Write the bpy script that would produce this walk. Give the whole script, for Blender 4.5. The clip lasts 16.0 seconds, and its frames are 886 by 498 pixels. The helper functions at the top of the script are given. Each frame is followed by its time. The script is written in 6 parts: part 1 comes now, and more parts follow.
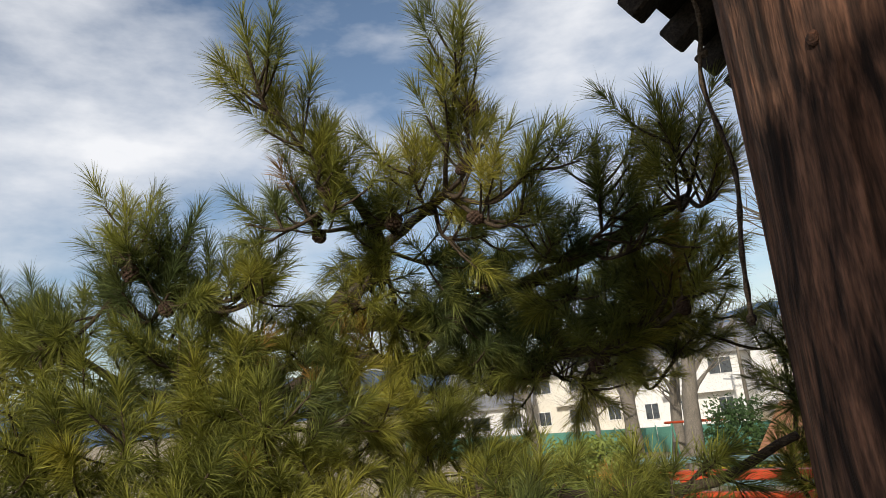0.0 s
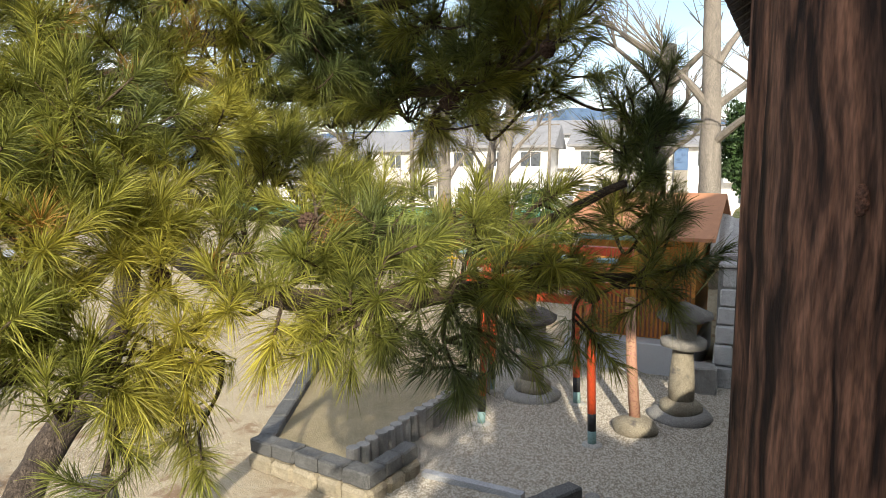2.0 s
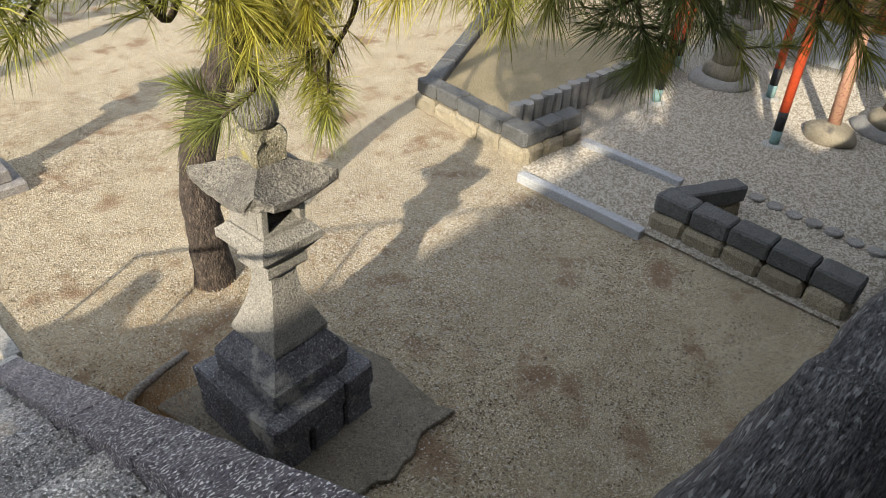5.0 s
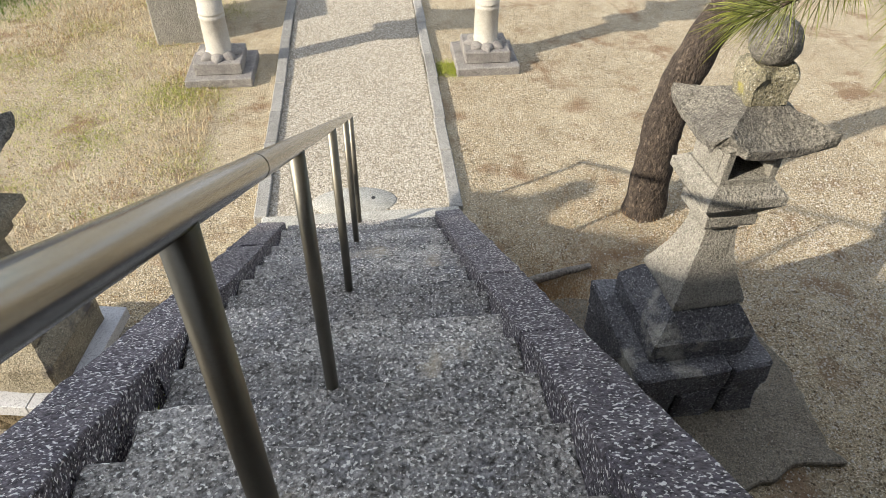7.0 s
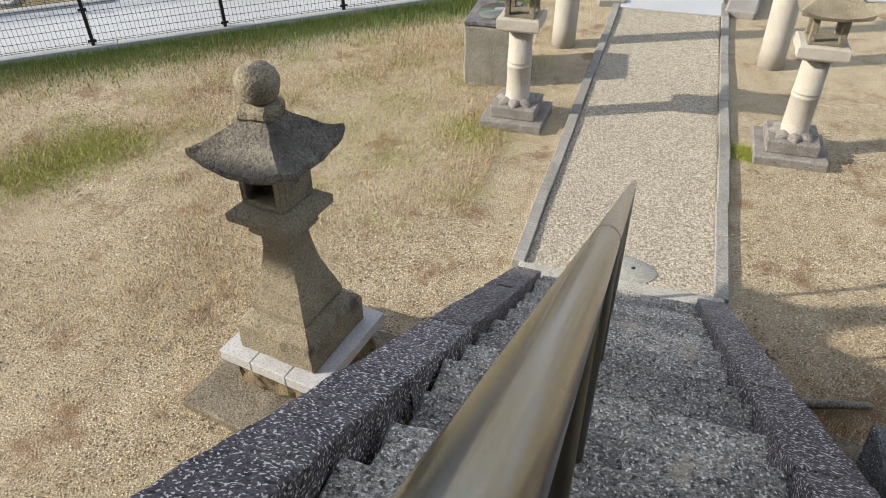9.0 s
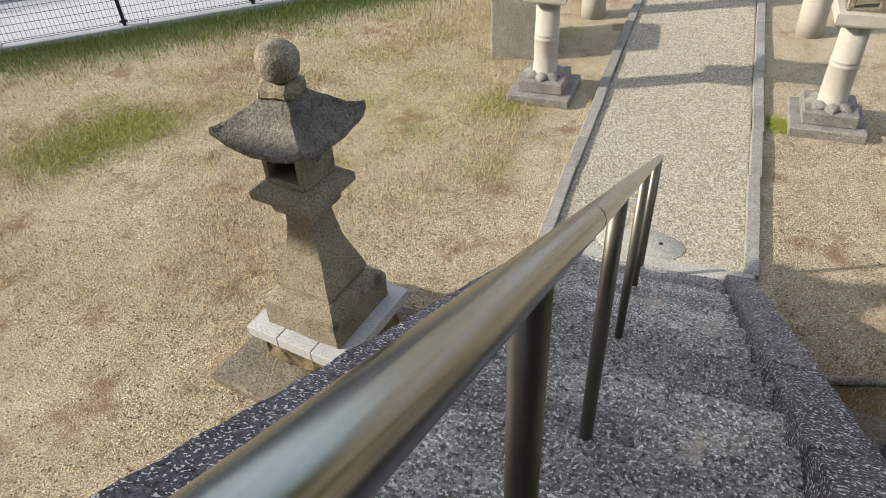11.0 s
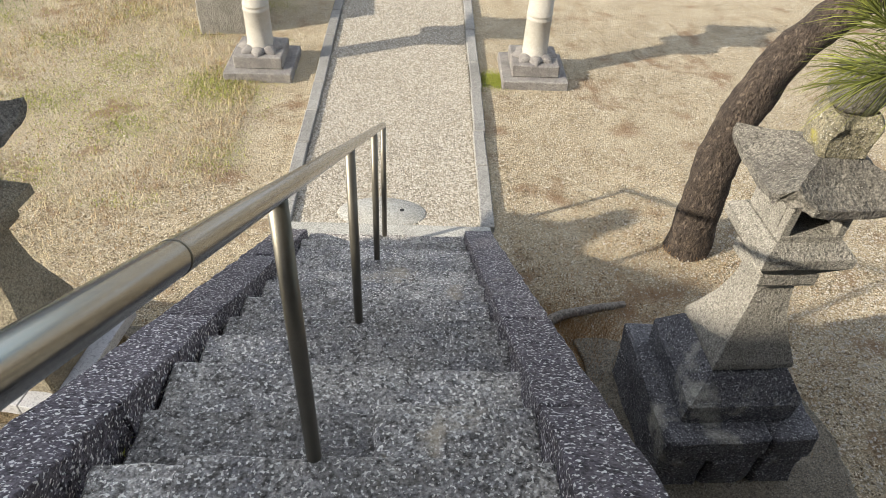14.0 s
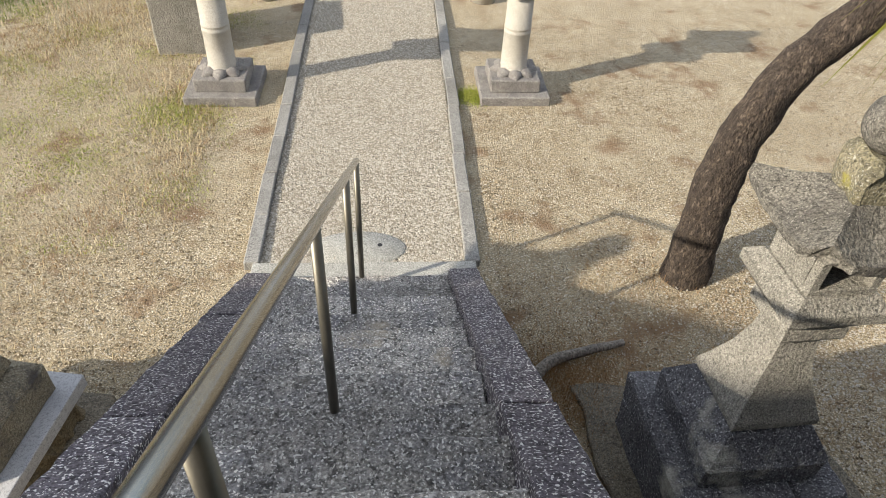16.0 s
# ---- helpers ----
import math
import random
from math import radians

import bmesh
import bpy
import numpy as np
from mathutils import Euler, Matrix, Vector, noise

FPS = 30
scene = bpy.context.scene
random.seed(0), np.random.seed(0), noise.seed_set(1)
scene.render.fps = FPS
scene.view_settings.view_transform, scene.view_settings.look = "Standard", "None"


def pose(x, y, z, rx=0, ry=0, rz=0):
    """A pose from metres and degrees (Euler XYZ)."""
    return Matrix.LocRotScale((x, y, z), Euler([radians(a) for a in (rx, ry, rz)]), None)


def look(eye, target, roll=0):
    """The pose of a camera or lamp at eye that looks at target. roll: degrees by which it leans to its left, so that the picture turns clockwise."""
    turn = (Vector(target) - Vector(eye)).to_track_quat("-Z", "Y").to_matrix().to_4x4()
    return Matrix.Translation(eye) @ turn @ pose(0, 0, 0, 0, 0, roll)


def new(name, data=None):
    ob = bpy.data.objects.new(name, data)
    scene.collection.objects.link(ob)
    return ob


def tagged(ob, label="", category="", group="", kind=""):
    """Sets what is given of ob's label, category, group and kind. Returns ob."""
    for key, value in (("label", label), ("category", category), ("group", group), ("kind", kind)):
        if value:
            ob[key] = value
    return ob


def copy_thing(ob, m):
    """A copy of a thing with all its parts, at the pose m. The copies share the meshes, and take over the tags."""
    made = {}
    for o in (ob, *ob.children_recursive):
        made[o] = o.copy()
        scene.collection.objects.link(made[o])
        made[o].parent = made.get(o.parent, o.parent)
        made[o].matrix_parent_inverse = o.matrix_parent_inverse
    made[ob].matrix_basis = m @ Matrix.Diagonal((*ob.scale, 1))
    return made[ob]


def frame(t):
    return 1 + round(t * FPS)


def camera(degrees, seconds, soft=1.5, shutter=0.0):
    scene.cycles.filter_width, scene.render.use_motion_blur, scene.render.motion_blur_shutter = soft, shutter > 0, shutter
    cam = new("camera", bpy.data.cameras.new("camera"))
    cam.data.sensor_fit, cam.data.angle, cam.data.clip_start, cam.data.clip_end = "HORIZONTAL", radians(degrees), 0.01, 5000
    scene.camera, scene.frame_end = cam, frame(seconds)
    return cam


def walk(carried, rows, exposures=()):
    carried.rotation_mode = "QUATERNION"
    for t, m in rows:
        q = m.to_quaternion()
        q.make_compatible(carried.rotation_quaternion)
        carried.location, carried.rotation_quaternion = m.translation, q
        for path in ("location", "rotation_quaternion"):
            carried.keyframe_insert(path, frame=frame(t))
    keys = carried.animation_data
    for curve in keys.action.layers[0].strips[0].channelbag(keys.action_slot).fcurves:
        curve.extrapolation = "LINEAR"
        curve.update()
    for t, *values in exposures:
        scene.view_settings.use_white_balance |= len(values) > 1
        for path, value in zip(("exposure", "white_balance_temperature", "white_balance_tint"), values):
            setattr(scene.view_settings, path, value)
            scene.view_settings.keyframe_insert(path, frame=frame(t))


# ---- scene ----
cam = camera(65.9, 16.0, soft=0.7)
PATH = [
    (0, (-0.167, -4.788, 4.306), (1.565, -3.297, 4.803), -6.6),
    (0.5, (-0.181, -4.769, 4.269), (1.63, -3.32, 4.576), -5.4),
    (1, (-0.13, -4.707, 4.211), (1.767, -3.339, 4.251), -4),
    (1.5, (-0.119, -4.659, 4.166), (1.879, -3.45, 4.025), -2.6),
    (2, (-0.1, -4.602, 4.123), (1.964, -3.536, 3.831), -0.1),
    (2.5, (0.036, -4.562, 4.097), (2.132, -3.606, 3.687), 0.8),
    (3, (0.063, -4.524, 4.093), (2.155, -3.587, 3.621), 1.2),
    (3.2, (0.062, -4.522, 4.089), (2.149, -3.59, 3.591), 1.6),
    (5.3, (0.23, -4.429, 3.932), (1.467, -3.129, 2.493), 5.4),
    (5.5, (0.234, -4.42, 3.884), (1.364, -3.074, 2.4), 6.6),
    (6, (0.269, -4.362, 3.826), (1.114, -2.917, 2.249), 5.1),
    (6.5, (0.226, -4.322, 3.804), (0.707, -2.715, 2.231), 2.3),
    (7, (0.173, -4.275, 3.777), (0.375, -2.57, 2.248), 0.9),
    (7.5, (0.122, -4.261, 3.787), (0.161, -2.519, 2.286), 1.5),
    (8, (0.063, -4.203, 3.743), (-0.085, -2.453, 2.258), 2.1),
    (8.5, (0.022, -4.252, 3.785), (-0.428, -2.482, 2.312), 2),
    (10.8, (0.088, -4.218, 3.785), (-0.667, -2.443, 2.432), -3.9),
    (11, (0.092, -4.223, 3.79), (-0.599, -2.533, 2.3), -3.4),
    (11.5, (0.156, -4.218, 3.807), (0.028, -2.545, 2.176), -1.9),
    (12, (0.181, -4.181, 3.795), (0.271, -2.542, 2.155), -0.2),
    (12.5, (0.196, -4.08, 3.728), (0.223, -2.43, 2.098), 1.8),
    (13, (0.257, -4.015, 3.76), (0.282, -2.409, 2.088), -0.5),
    (13.5, (0.268, -4.003, 3.762), (0.339, -2.354, 2.131), 1.8),
    (14, (0.244, -3.962, 3.691), (0.337, -2.228, 2.152), 3.5),
    (14.5, (0.233, -3.858, 3.691), (0.315, -2.147, 2.127), 2.2),
    (15, (0.219, -3.722, 3.725), (0.467, -2.042, 2.143), 0.6),
    (15.5, (0.2, -3.575, 3.647), (0.441, -1.865, 2.099), 2.3),
    (16, (0.236, -3.472, 3.633), (0.4, -1.74, 2.099), 3),
]
EXPOSURES = [(0.0, -0.25), (0.6, -0.15), (1.2, 0.35), (2.0, 0.8), (3.0, 0.95), (5.5, 0.92), (7.0, 0.88), (8.5, 0.58), (11.0, 0.6), (12.0, 0.76), (13.0, 0.92), (14.0, 0.82), (15.5, 0.66), (16.0, 0.68)]
walk(cam, [(t, look(eye, target, roll)) for t, eye, target, roll in PATH], EXPOSURES)

# ---- sky and sun ----
SUN_ELEV = 27.0
SUN_DIR = Vector((-0.91, -0.415, math.tan(radians(SUN_ELEV)))).normalized()
world = bpy.data.worlds.new("world")
scene.world = world
world.use_nodes = True
wn = world.node_tree
wn.nodes.clear()
w_out = wn.nodes.new("ShaderNodeOutputWorld")
w_bg = wn.nodes.new("ShaderNodeBackground")
w_sky = wn.nodes.new("ShaderNodeTexSky")
w_sky.sky_type = "NISHITA"
w_sky.sun_disc = False
w_sky.sun_elevation = radians(SUN_ELEV)
w_sky.sun_rotation = math.atan2(SUN_DIR.x, SUN_DIR.y)
w_tc = wn.nodes.new("ShaderNodeTexCoord")
w_map = wn.nodes.new("ShaderNodeMapping")
w_map.inputs["Scale"].default_value = (1.4, 1.4, 3.4)
w_map.inputs["Location"].default_value = (0.3, 0.1, 0.4)
w_noise = wn.nodes.new("ShaderNodeTexNoise")
w_noise.inputs["Scale"].default_value = 1.7
w_noise.inputs["Detail"].default_value = 7.0
w_noise.inputs["Roughness"].default_value = 0.55
w_ramp = wn.nodes.new("ShaderNodeValToRGB")
w_ramp.color_ramp.elements[0].position = 0.40
w_ramp.color_ramp.elements[1].position = 0.68
w_mix = wn.nodes.new("ShaderNodeMix")
w_mix.data_type = "RGBA"
w_mix.inputs[7].default_value = (8.0, 8.1, 8.4, 1.0)
wn.links.new(w_tc.outputs["Generated"], w_map.inputs["Vector"])
wn.links.new(w_map.outputs["Vector"], w_noise.inputs["Vector"])
wn.links.new(w_noise.outputs["Fac"], w_ramp.inputs["Fac"])
wn.links.new(w_ramp.outputs["Color"], w_mix.inputs[0])
wn.links.new(w_sky.outputs["Color"], w_mix.inputs[6])
wn.links.new(w_mix.outputs[2], w_bg.inputs["Color"])
w_bg.inputs["Strength"].default_value = 0.135
wn.links.new(w_bg.outputs[0], w_out.inputs[0])

sun = new("sun", bpy.data.lights.new("sun", "SUN"))
sun.data.energy = 4.5
sun.data.angle = radians(0.9)
sun.data.color = (1.0, 0.91, 0.77)
sun.matrix_world = look(SUN_DIR * 50, (0, 0, 0))


# ---- materials ----
def material(name, base, second, scale=6.0, rough=0.85, bump=0.3, fine=60.0, speck=None, speck_scale=140.0,
             speck_at=0.6, metal=0.0, stretch=(1, 1, 1), stain=None, stain_scale=1.2, stain_at=0.55, vary=0.0, spec=0.3, grain=0.62):
    """Two tones by noise, fine grain with painted pit shade, specks, large stains, and relief."""
    m = bpy.data.materials.new(name)
    m.use_nodes = True
    nt = m.node_tree
    bsdf = nt.nodes["Principled BSDF"]
    bsdf.inputs["Roughness"].default_value = rough
    bsdf.inputs["Metallic"].default_value = metal
    bsdf.inputs["Specular IOR Level"].default_value = spec
    geo = nt.nodes.new("ShaderNodeNewGeometry")
    mp = nt.nodes.new("ShaderNodeMapping")
    mp.inputs["Scale"].default_value = stretch
    nt.links.new(geo.outputs["Position"], mp.inputs["Vector"])

    def noise_tex(sc, detail=5.0, r=0.6):
        n = nt.nodes.new("ShaderNodeTexNoise")
        n.inputs["Scale"].default_value = sc
        n.inputs["Detail"].default_value = detail
        n.inputs["Roughness"].default_value = r
        nt.links.new(mp.outputs["Vector"], n.inputs["Vector"])
        return n

    def ramp(src, lo, hi):
        r = nt.nodes.new("ShaderNodeMapRange")
        r.inputs["From Min"].default_value = lo
        r.inputs["From Max"].default_value = hi
        nt.links.new(src, r.inputs["Value"])
        return r.outputs["Result"]

    def mix(fac, a, b):
        n = nt.nodes.new("ShaderNodeMix")
        n.data_type = "RGBA"
        nt.links.new(fac, n.inputs[0])
        for i, v in ((6, a), (7, b)):
            if isinstance(v, tuple):
                n.inputs[i].default_value = (*v, 1)
            else:
                nt.links.new(v, n.inputs[i])
        return n.outputs[2]

    big = noise_tex(scale)
    small = noise_tex(fine, 3.0)
    col = mix(ramp(big.outputs["Fac"], 0.32, 0.68), base, second)
    # dark grain; its strength also paints in the shade of small pits
    dark = tuple(c * grain for c in base)
    col = mix(ramp(small.outputs["Fac"], 0.51, 0.64), col, dark)
    if grain < 0.5:
        clod = noise_tex(fine * 0.28, 6.0, 0.7)
        col = mix(ramp(clod.outputs["Fac"], 0.52, 0.66), col, tuple(c * (grain + 0.22) for c in base))
    if bump > 0.25:
        grit = noise_tex(fine * 2.4, 2.0)
        tone = nt.nodes.new("ShaderNodeMapRange")
        for key, val in (("From Min", 0.36), ("From Max", 0.64), ("To Min", 0.55), ("To Max", 1.35)):
            tone.inputs[key].default_value = val
        nt.links.new(grit.outputs["Fac"], tone.inputs["Value"])
        hs = nt.nodes.new("ShaderNodeHueSaturation")
        nt.links.new(tone.outputs["Result"], hs.inputs["Value"])
        nt.links.new(col, hs.inputs["Color"])
        col = hs.outputs["Color"]
    if speck:
        sp = noise_tex(speck_scale, 2.5, 0.5)
        col = mix(ramp(sp.outputs["Fac"], speck_at, speck_at + 0.035), col, speck)
    if stain:
        st = noise_tex(stain_scale, 6.0, 0.65)
        col = mix(ramp(st.outputs["Fac"], stain_at, stain_at + 0.12), col, stain)
    if vary:
        oi = nt.nodes.new("ShaderNodeObjectInfo")
        hv = nt.nodes.new("ShaderNodeHueSaturation")
        mr = nt.nodes.new("ShaderNodeMapRange")
        mr.inputs["To Min"].default_value = 1 - vary
        mr.inputs["To Max"].default_value = 1 + vary
        nt.links.new(oi.outputs["Random"], mr.inputs["Value"])
        nt.links.new(mr.outputs["Result"], hv.inputs["Value"])
        nt.links.new(col, hv.inputs["Color"])
        col = hv.outputs["Color"]
    nt.links.new(col, bsdf.inputs["Base Color"])
    if bump:
        add = nt.nodes.new("ShaderNodeMath")
        add.operation = "ADD"
        nt.links.new(big.outputs["Fac"], add.inputs[0])
        nt.links.new(small.outputs["Fac"], add.inputs[1])
        bp = nt.nodes.new("ShaderNodeBump")
        bp.inputs["Strength"].default_value = bump
        bp.inputs["Distance"].default_value = 0.02
        nt.links.new(add.outputs[0], bp.inputs["Height"])
        nt.links.new(bp.outputs["Normal"], bsdf.inputs["Normal"])
    return m


M_SOIL = material("sandy_soil", (0.45, 0.375, 0.25), (0.32, 0.25, 0.15), 3.0, 0.95, 1.0, 60, (0.70, 0.63, 0.50), 85, 0.59,
                  stain=(0.22, 0.145, 0.085), stain_scale=1.5, stain_at=0.55, grain=0.40)
M_BED = material("bed_soil", (0.30, 0.245, 0.145), (0.20, 0.165, 0.085), 2.5, 0.95, 0.8, 60, (0.44, 0.37, 0.25), 90, 0.60, grain=0.4)
M_GRAVEL = material("gravel_bed", (0.40, 0.365, 0.295), (0.22, 0.19, 0.145), 30, 0.95, 1.4, 50, (0.70, 0.66, 0.57), 60, 0.57, grain=0.25)
M_STEP = material("step_granite", (0.40, 0.37, 0.325), (0.21, 0.20, 0.20), 5, 0.85, 1.2, 40, (0.72, 0.69, 0.63), 88, 0.585,
                  stain=(0.46, 0.38, 0.27), stain_scale=1.8, stain_at=0.60, vary=0.32, grain=0.28)
M_STRINGER = material("stringer_granite", (0.165, 0.145, 0.155), (0.095, 0.083, 0.096), 6, 0.82, 1.2, 40, (0.66, 0.64, 0.61), 88, 0.58,
                      stain=(0.30, 0.26, 0.22), stain_scale=1.6, stain_at=0.62, vary=0.2, grain=0.28)
M_STRIP = material("pale_strip_stone", (0.42, 0.41, 0.37), (0.33, 0.32, 0.28), 6, 0.85, 0.3, 60)
M_KERB = material("kerb_stone", (0.30, 0.29, 0.265), (0.22, 0.21, 0.19), 4, 0.9, 0.4, 70, (0.42, 0.41, 0.38), 120, 0.64, vary=0.15, grain=0.45)
M_LANTERN = material("lantern_stone", (0.30, 0.28, 0.24), (0.21, 0.197, 0.163), 5, 0.9, 0.8, 60, (0.43, 0.41, 0.36), 130, 0.63,
                     stain=(0.13, 0.12, 0.108), stain_scale=3.0, stain_at=0.60, grain=0.5)
M_LANTERN_DARK = material("mossy_roof_stone", (0.20, 0.185, 0.155), (0.10, 0.092, 0.08), 5, 0.9, 0.9, 50, (0.30, 0.285, 0.245), 100, 0.65,
                          stain=(0.055, 0.048, 0.046), stain_scale=3.2, stain_at=0.57, grain=0.4)
M_LANTERN_BROWN = material("warm_lantern_stone", (0.30, 0.265, 0.19), (0.20, 0.17, 0.12), 4, 0.9, 0.8, 60, (0.42, 0.39, 0.32), 130, 0.64,
                           stain=(0.085, 0.075, 0.068), stain_scale=2.8, stain_at=0.56, grain=0.5)
M_BASE_DARK = material("damp_base_stone", (0.17, 0.165, 0.17), (0.08, 0.078, 0.086), 4, 0.85, 0.8, 50, (0.46, 0.46, 0.45), 95, 0.61,
                       stain=(0.40, 0.38, 0.32), stain_scale=2.6, stain_at=0.58, grain=0.35)
M_WHITE_GRANITE = material("white_granite", (0.52, 0.52, 0.52), (0.42, 0.42, 0.43), 5, 0.6, 0.1, 60, (0.22, 0.22, 0.23), 200, 0.58)
M_ROUGH = material("rough_core_stone", (0.24, 0.19, 0.115), (0.14, 0.11, 0.07), 12, 0.95, 0.9, 50)
M_COLUMN = material("pale_column_granite", (0.50, 0.47, 0.41), (0.42, 0.39, 0.33), 4, 0.85, 0.3, 90, (0.34, 0.32, 0.28), 160, 0.63)
M_COLBASE = material("column_base_stone", (0.30, 0.28, 0.25), (0.17, 0.155, 0.15), 7, 0.9, 0.5, 70, (0.42, 0.40, 0.37), 130, 0.62, grain=0.4)
M_STEEL = material("brushed_steel", (0.33, 0.335, 0.33), (0.29, 0.295, 0.29), 3, 0.21, 0.0, 300, metal=1.0, spec=0.5, grain=0.92)
M_STEEL_DULL = material("weathered_steel", (0.20, 0.185, 0.15), (0.14, 0.13, 0.105), 6, 0.45, 0.03, 200, metal=0.8, spec=0.5, grain=0.85)
def pillar_wood():
    """Wavy upright grain in red-brown and grey with dark checks."""
    m = material("weathered_pillar_wood", (0.23, 0.115, 0.07), (0.10, 0.06, 0.042), 5.0, 0.8, 1.0, 30, None,
                 stretch=(3, 3, 0.4), stain=(0.27, 0.25, 0.24), stain_scale=1.3, stain_at=0.52)
    nt = m.node_tree
    bsdf = nt.nodes["Principled BSDF"]
    old = bsdf.inputs["Base Color"].links[0].from_socket
    geo = nt.nodes.new("ShaderNodeNewGeometry")
    warp = nt.nodes.new("ShaderNodeTexNoise")
    warp.inputs["Scale"].default_value = 3.0
    nt.links.new(geo.outputs["Position"], warp.inputs["Vector"])
    push = nt.nodes.new("ShaderNodeVectorMath")
    push.operation = "MULTIPLY_ADD"
    push.inputs[1].default_value = (0.07, 0.07, 0.07)
    nt.links.new(warp.outputs["Color"], push.inputs[0])
    nt.links.new(geo.outputs["Position"], push.inputs[2])
    mp = nt.nodes.new("ShaderNodeMapping")
    mp.inputs["Scale"].default_value = (46, 46, 1.5)
    nt.links.new(push.outputs[0], mp.inputs["Vector"])
    gr = nt.nodes.new("ShaderNodeTexNoise")
    gr.inputs["Scale"].default_value = 1.6
    gr.inputs["Detail"].default_value = 6.0
    nt.links.new(mp.outputs["Vector"], gr.inputs["Vector"])
    rp = nt.nodes.new("ShaderNodeValToRGB")
    e = rp.color_ramp.elements
    e[0].position, e[0].color = 0.36, (0.10, 0.085, 0.08, 1)
    e[1].position, e[1].color = 0.62, (0.95, 0.9, 0.88, 1)
    nt.links.new(gr.outputs["Fac"], rp.inputs["Fac"])
    mu = nt.nodes.new("ShaderNodeMix")
    mu.data_type = "RGBA"
    mu.blend_type = "MULTIPLY"
    mu.inputs[0].default_value = 1.0
    nt.links.new(old, mu.inputs[6])
    nt.links.new(rp.outputs["Color"], mu.inputs[7])
    nt.links.new(mu.outputs[2], bsdf.inputs["Base Color"])
    bp = nt.nodes.new("ShaderNodeBump")
    bp.inputs["Strength"].default_value = 0.9
    bp.inputs["Distance"].default_value = 0.012
    nt.links.new(gr.outputs["Fac"], bp.inputs["Height"])
    nt.links.new(bp.outputs["Normal"], bsdf.inputs["Normal"])
    return m


M_WOOD = pillar_wood()
M_KNOT = material("wood_knot", (0.16, 0.07, 0.04), (0.03, 0.02, 0.016), 30, 0.85, 0.6, 90)
M_BOARD_PALE = material("pale_board_edge", (0.50, 0.41, 0.28), (0.38, 0.29, 0.18), 8, 0.85, 0.3, 50, (0.14, 0.09, 0.05), 20, 0.64, stretch=(6, 6, 0.3))
M_BOARD_DARK = material("dark_board", (0.07, 0.062, 0.055), (0.045, 0.04, 0.036), 5, 0.85, 0.4, 40, stretch=(5, 5, 0.3))
M_EAVE = material("eave_wood", (0.05, 0.038, 0.03), (0.03, 0.024, 0.02), 4, 0.9, 0.4, 40)
M_PLASTER = material("hall_wall_boards", (0.14, 0.10, 0.07), (0.09, 0.066, 0.05), 3, 0.9, 0.3, 40)
M_BARK = material("pine_bark", (0.105, 0.08, 0.06), (0.04, 0.032, 0.027), 22, 0.95, 1.4, 60, (0.14, 0.11, 0.085), 34, 0.63, stretch=(1, 1, 0.5), grain=0.3)
M_TWIG = material("pine_twig", (0.11, 0.078, 0.05), (0.06, 0.045, 0.032), 30, 0.9, 0.6, 90)
M_CONE = material("pine_cone", (0.10, 0.06, 0.04), (0.06, 0.037, 0.027), 40, 0.9, 0.4, 90)
M_VERMILION = material("vermilion_paint", (0.62, 0.085, 0.025), (0.52, 0.07, 0.025), 5, 0.5, 0.05, 60, spec=0.4)
M_BLACK = material("black_paint", (0.02, 0.02, 0.022), (0.03, 0.03, 0.03), 6, 0.6, 0.05, 60)
M_TEAL = material("teal_metal", (0.19, 0.30, 0.28), (0.15, 0.23, 0.22), 6, 0.6, 0.05, 60)
M_FADED = material("faded_post_paint", (0.42, 0.20, 0.15), (0.45, 0.29, 0.16), 2.2, 0.8, 0.2, 40)
M_PEN = material("pen_kerb_stone", (0.125, 0.125, 0.12), (0.085, 0.085, 0.08), 4, 0.9, 0.5, 50, (0.22, 0.22, 0.2), 90, 0.64, vary=0.15, grain=0.4)
M_PEN_LOW = material("rough_lower_stone", (0.32, 0.275, 0.19), (0.23, 0.20, 0.14), 5, 0.95, 0.6, 40, vary=0.15)
M_SILL = material("sill_granite", (0.40, 0.41, 0.41), (0.33, 0.335, 0.34), 5, 0.8, 0.3, 70, (0.25, 0.25, 0.25), 150, 0.63)
M_RETAIN = material("retaining_rock", (0.17, 0.16, 0.155), (0.075, 0.07, 0.072), 7, 0.9, 1.4, 26, (0.26, 0.25, 0.24), 20, 0.60, stretch=(0.5, 2.6, 3.0), grain=0.3)
M_BLOCK = material("wall_block_granite", (0.47, 0.47, 0.45), (0.38, 0.38, 0.37), 5, 0.9, 0.5, 50, (0.27, 0.27, 0.26), 60, 0.64, vary=0.12, grain=0.45)
M_MORTAR = material("wall_core", (0.20, 0.195, 0.18), (0.14, 0.135, 0.125), 5, 0.95, 0.4, 40)
M_CONCRETE = material("concrete", (0.42, 0.43, 0.43), (0.36, 0.37, 0.37), 1.2, 0.85, 0.1, 70)
M_ROAD = material("concrete_road", (0.44, 0.46, 0.48), (0.38, 0.395, 0.41), 0.6, 0.85, 0.1, 60)
M_WIRE = material("black_wire", (0.015, 0.016, 0.018), (0.02, 0.02, 0.022), 6, 0.5, 0.0, 60)
M_OCHRE = material("ochre_wall_paint", (0.60, 0.26, 0.055), (0.52, 0.22, 0.05), 1.5, 0.7, 0.1, 60)
M_RUST = material("rusty_roof_sheet", (0.42, 0.20, 0.10), (0.33, 0.155, 0.08), 4, 0.7, 0.1, 60)
M_SLAT = material("red_wood_slat", (0.24, 0.095, 0.05), (0.17, 0.07, 0.04), 5, 0.7, 0.2, 50, stretch=(5, 5, 0.4))
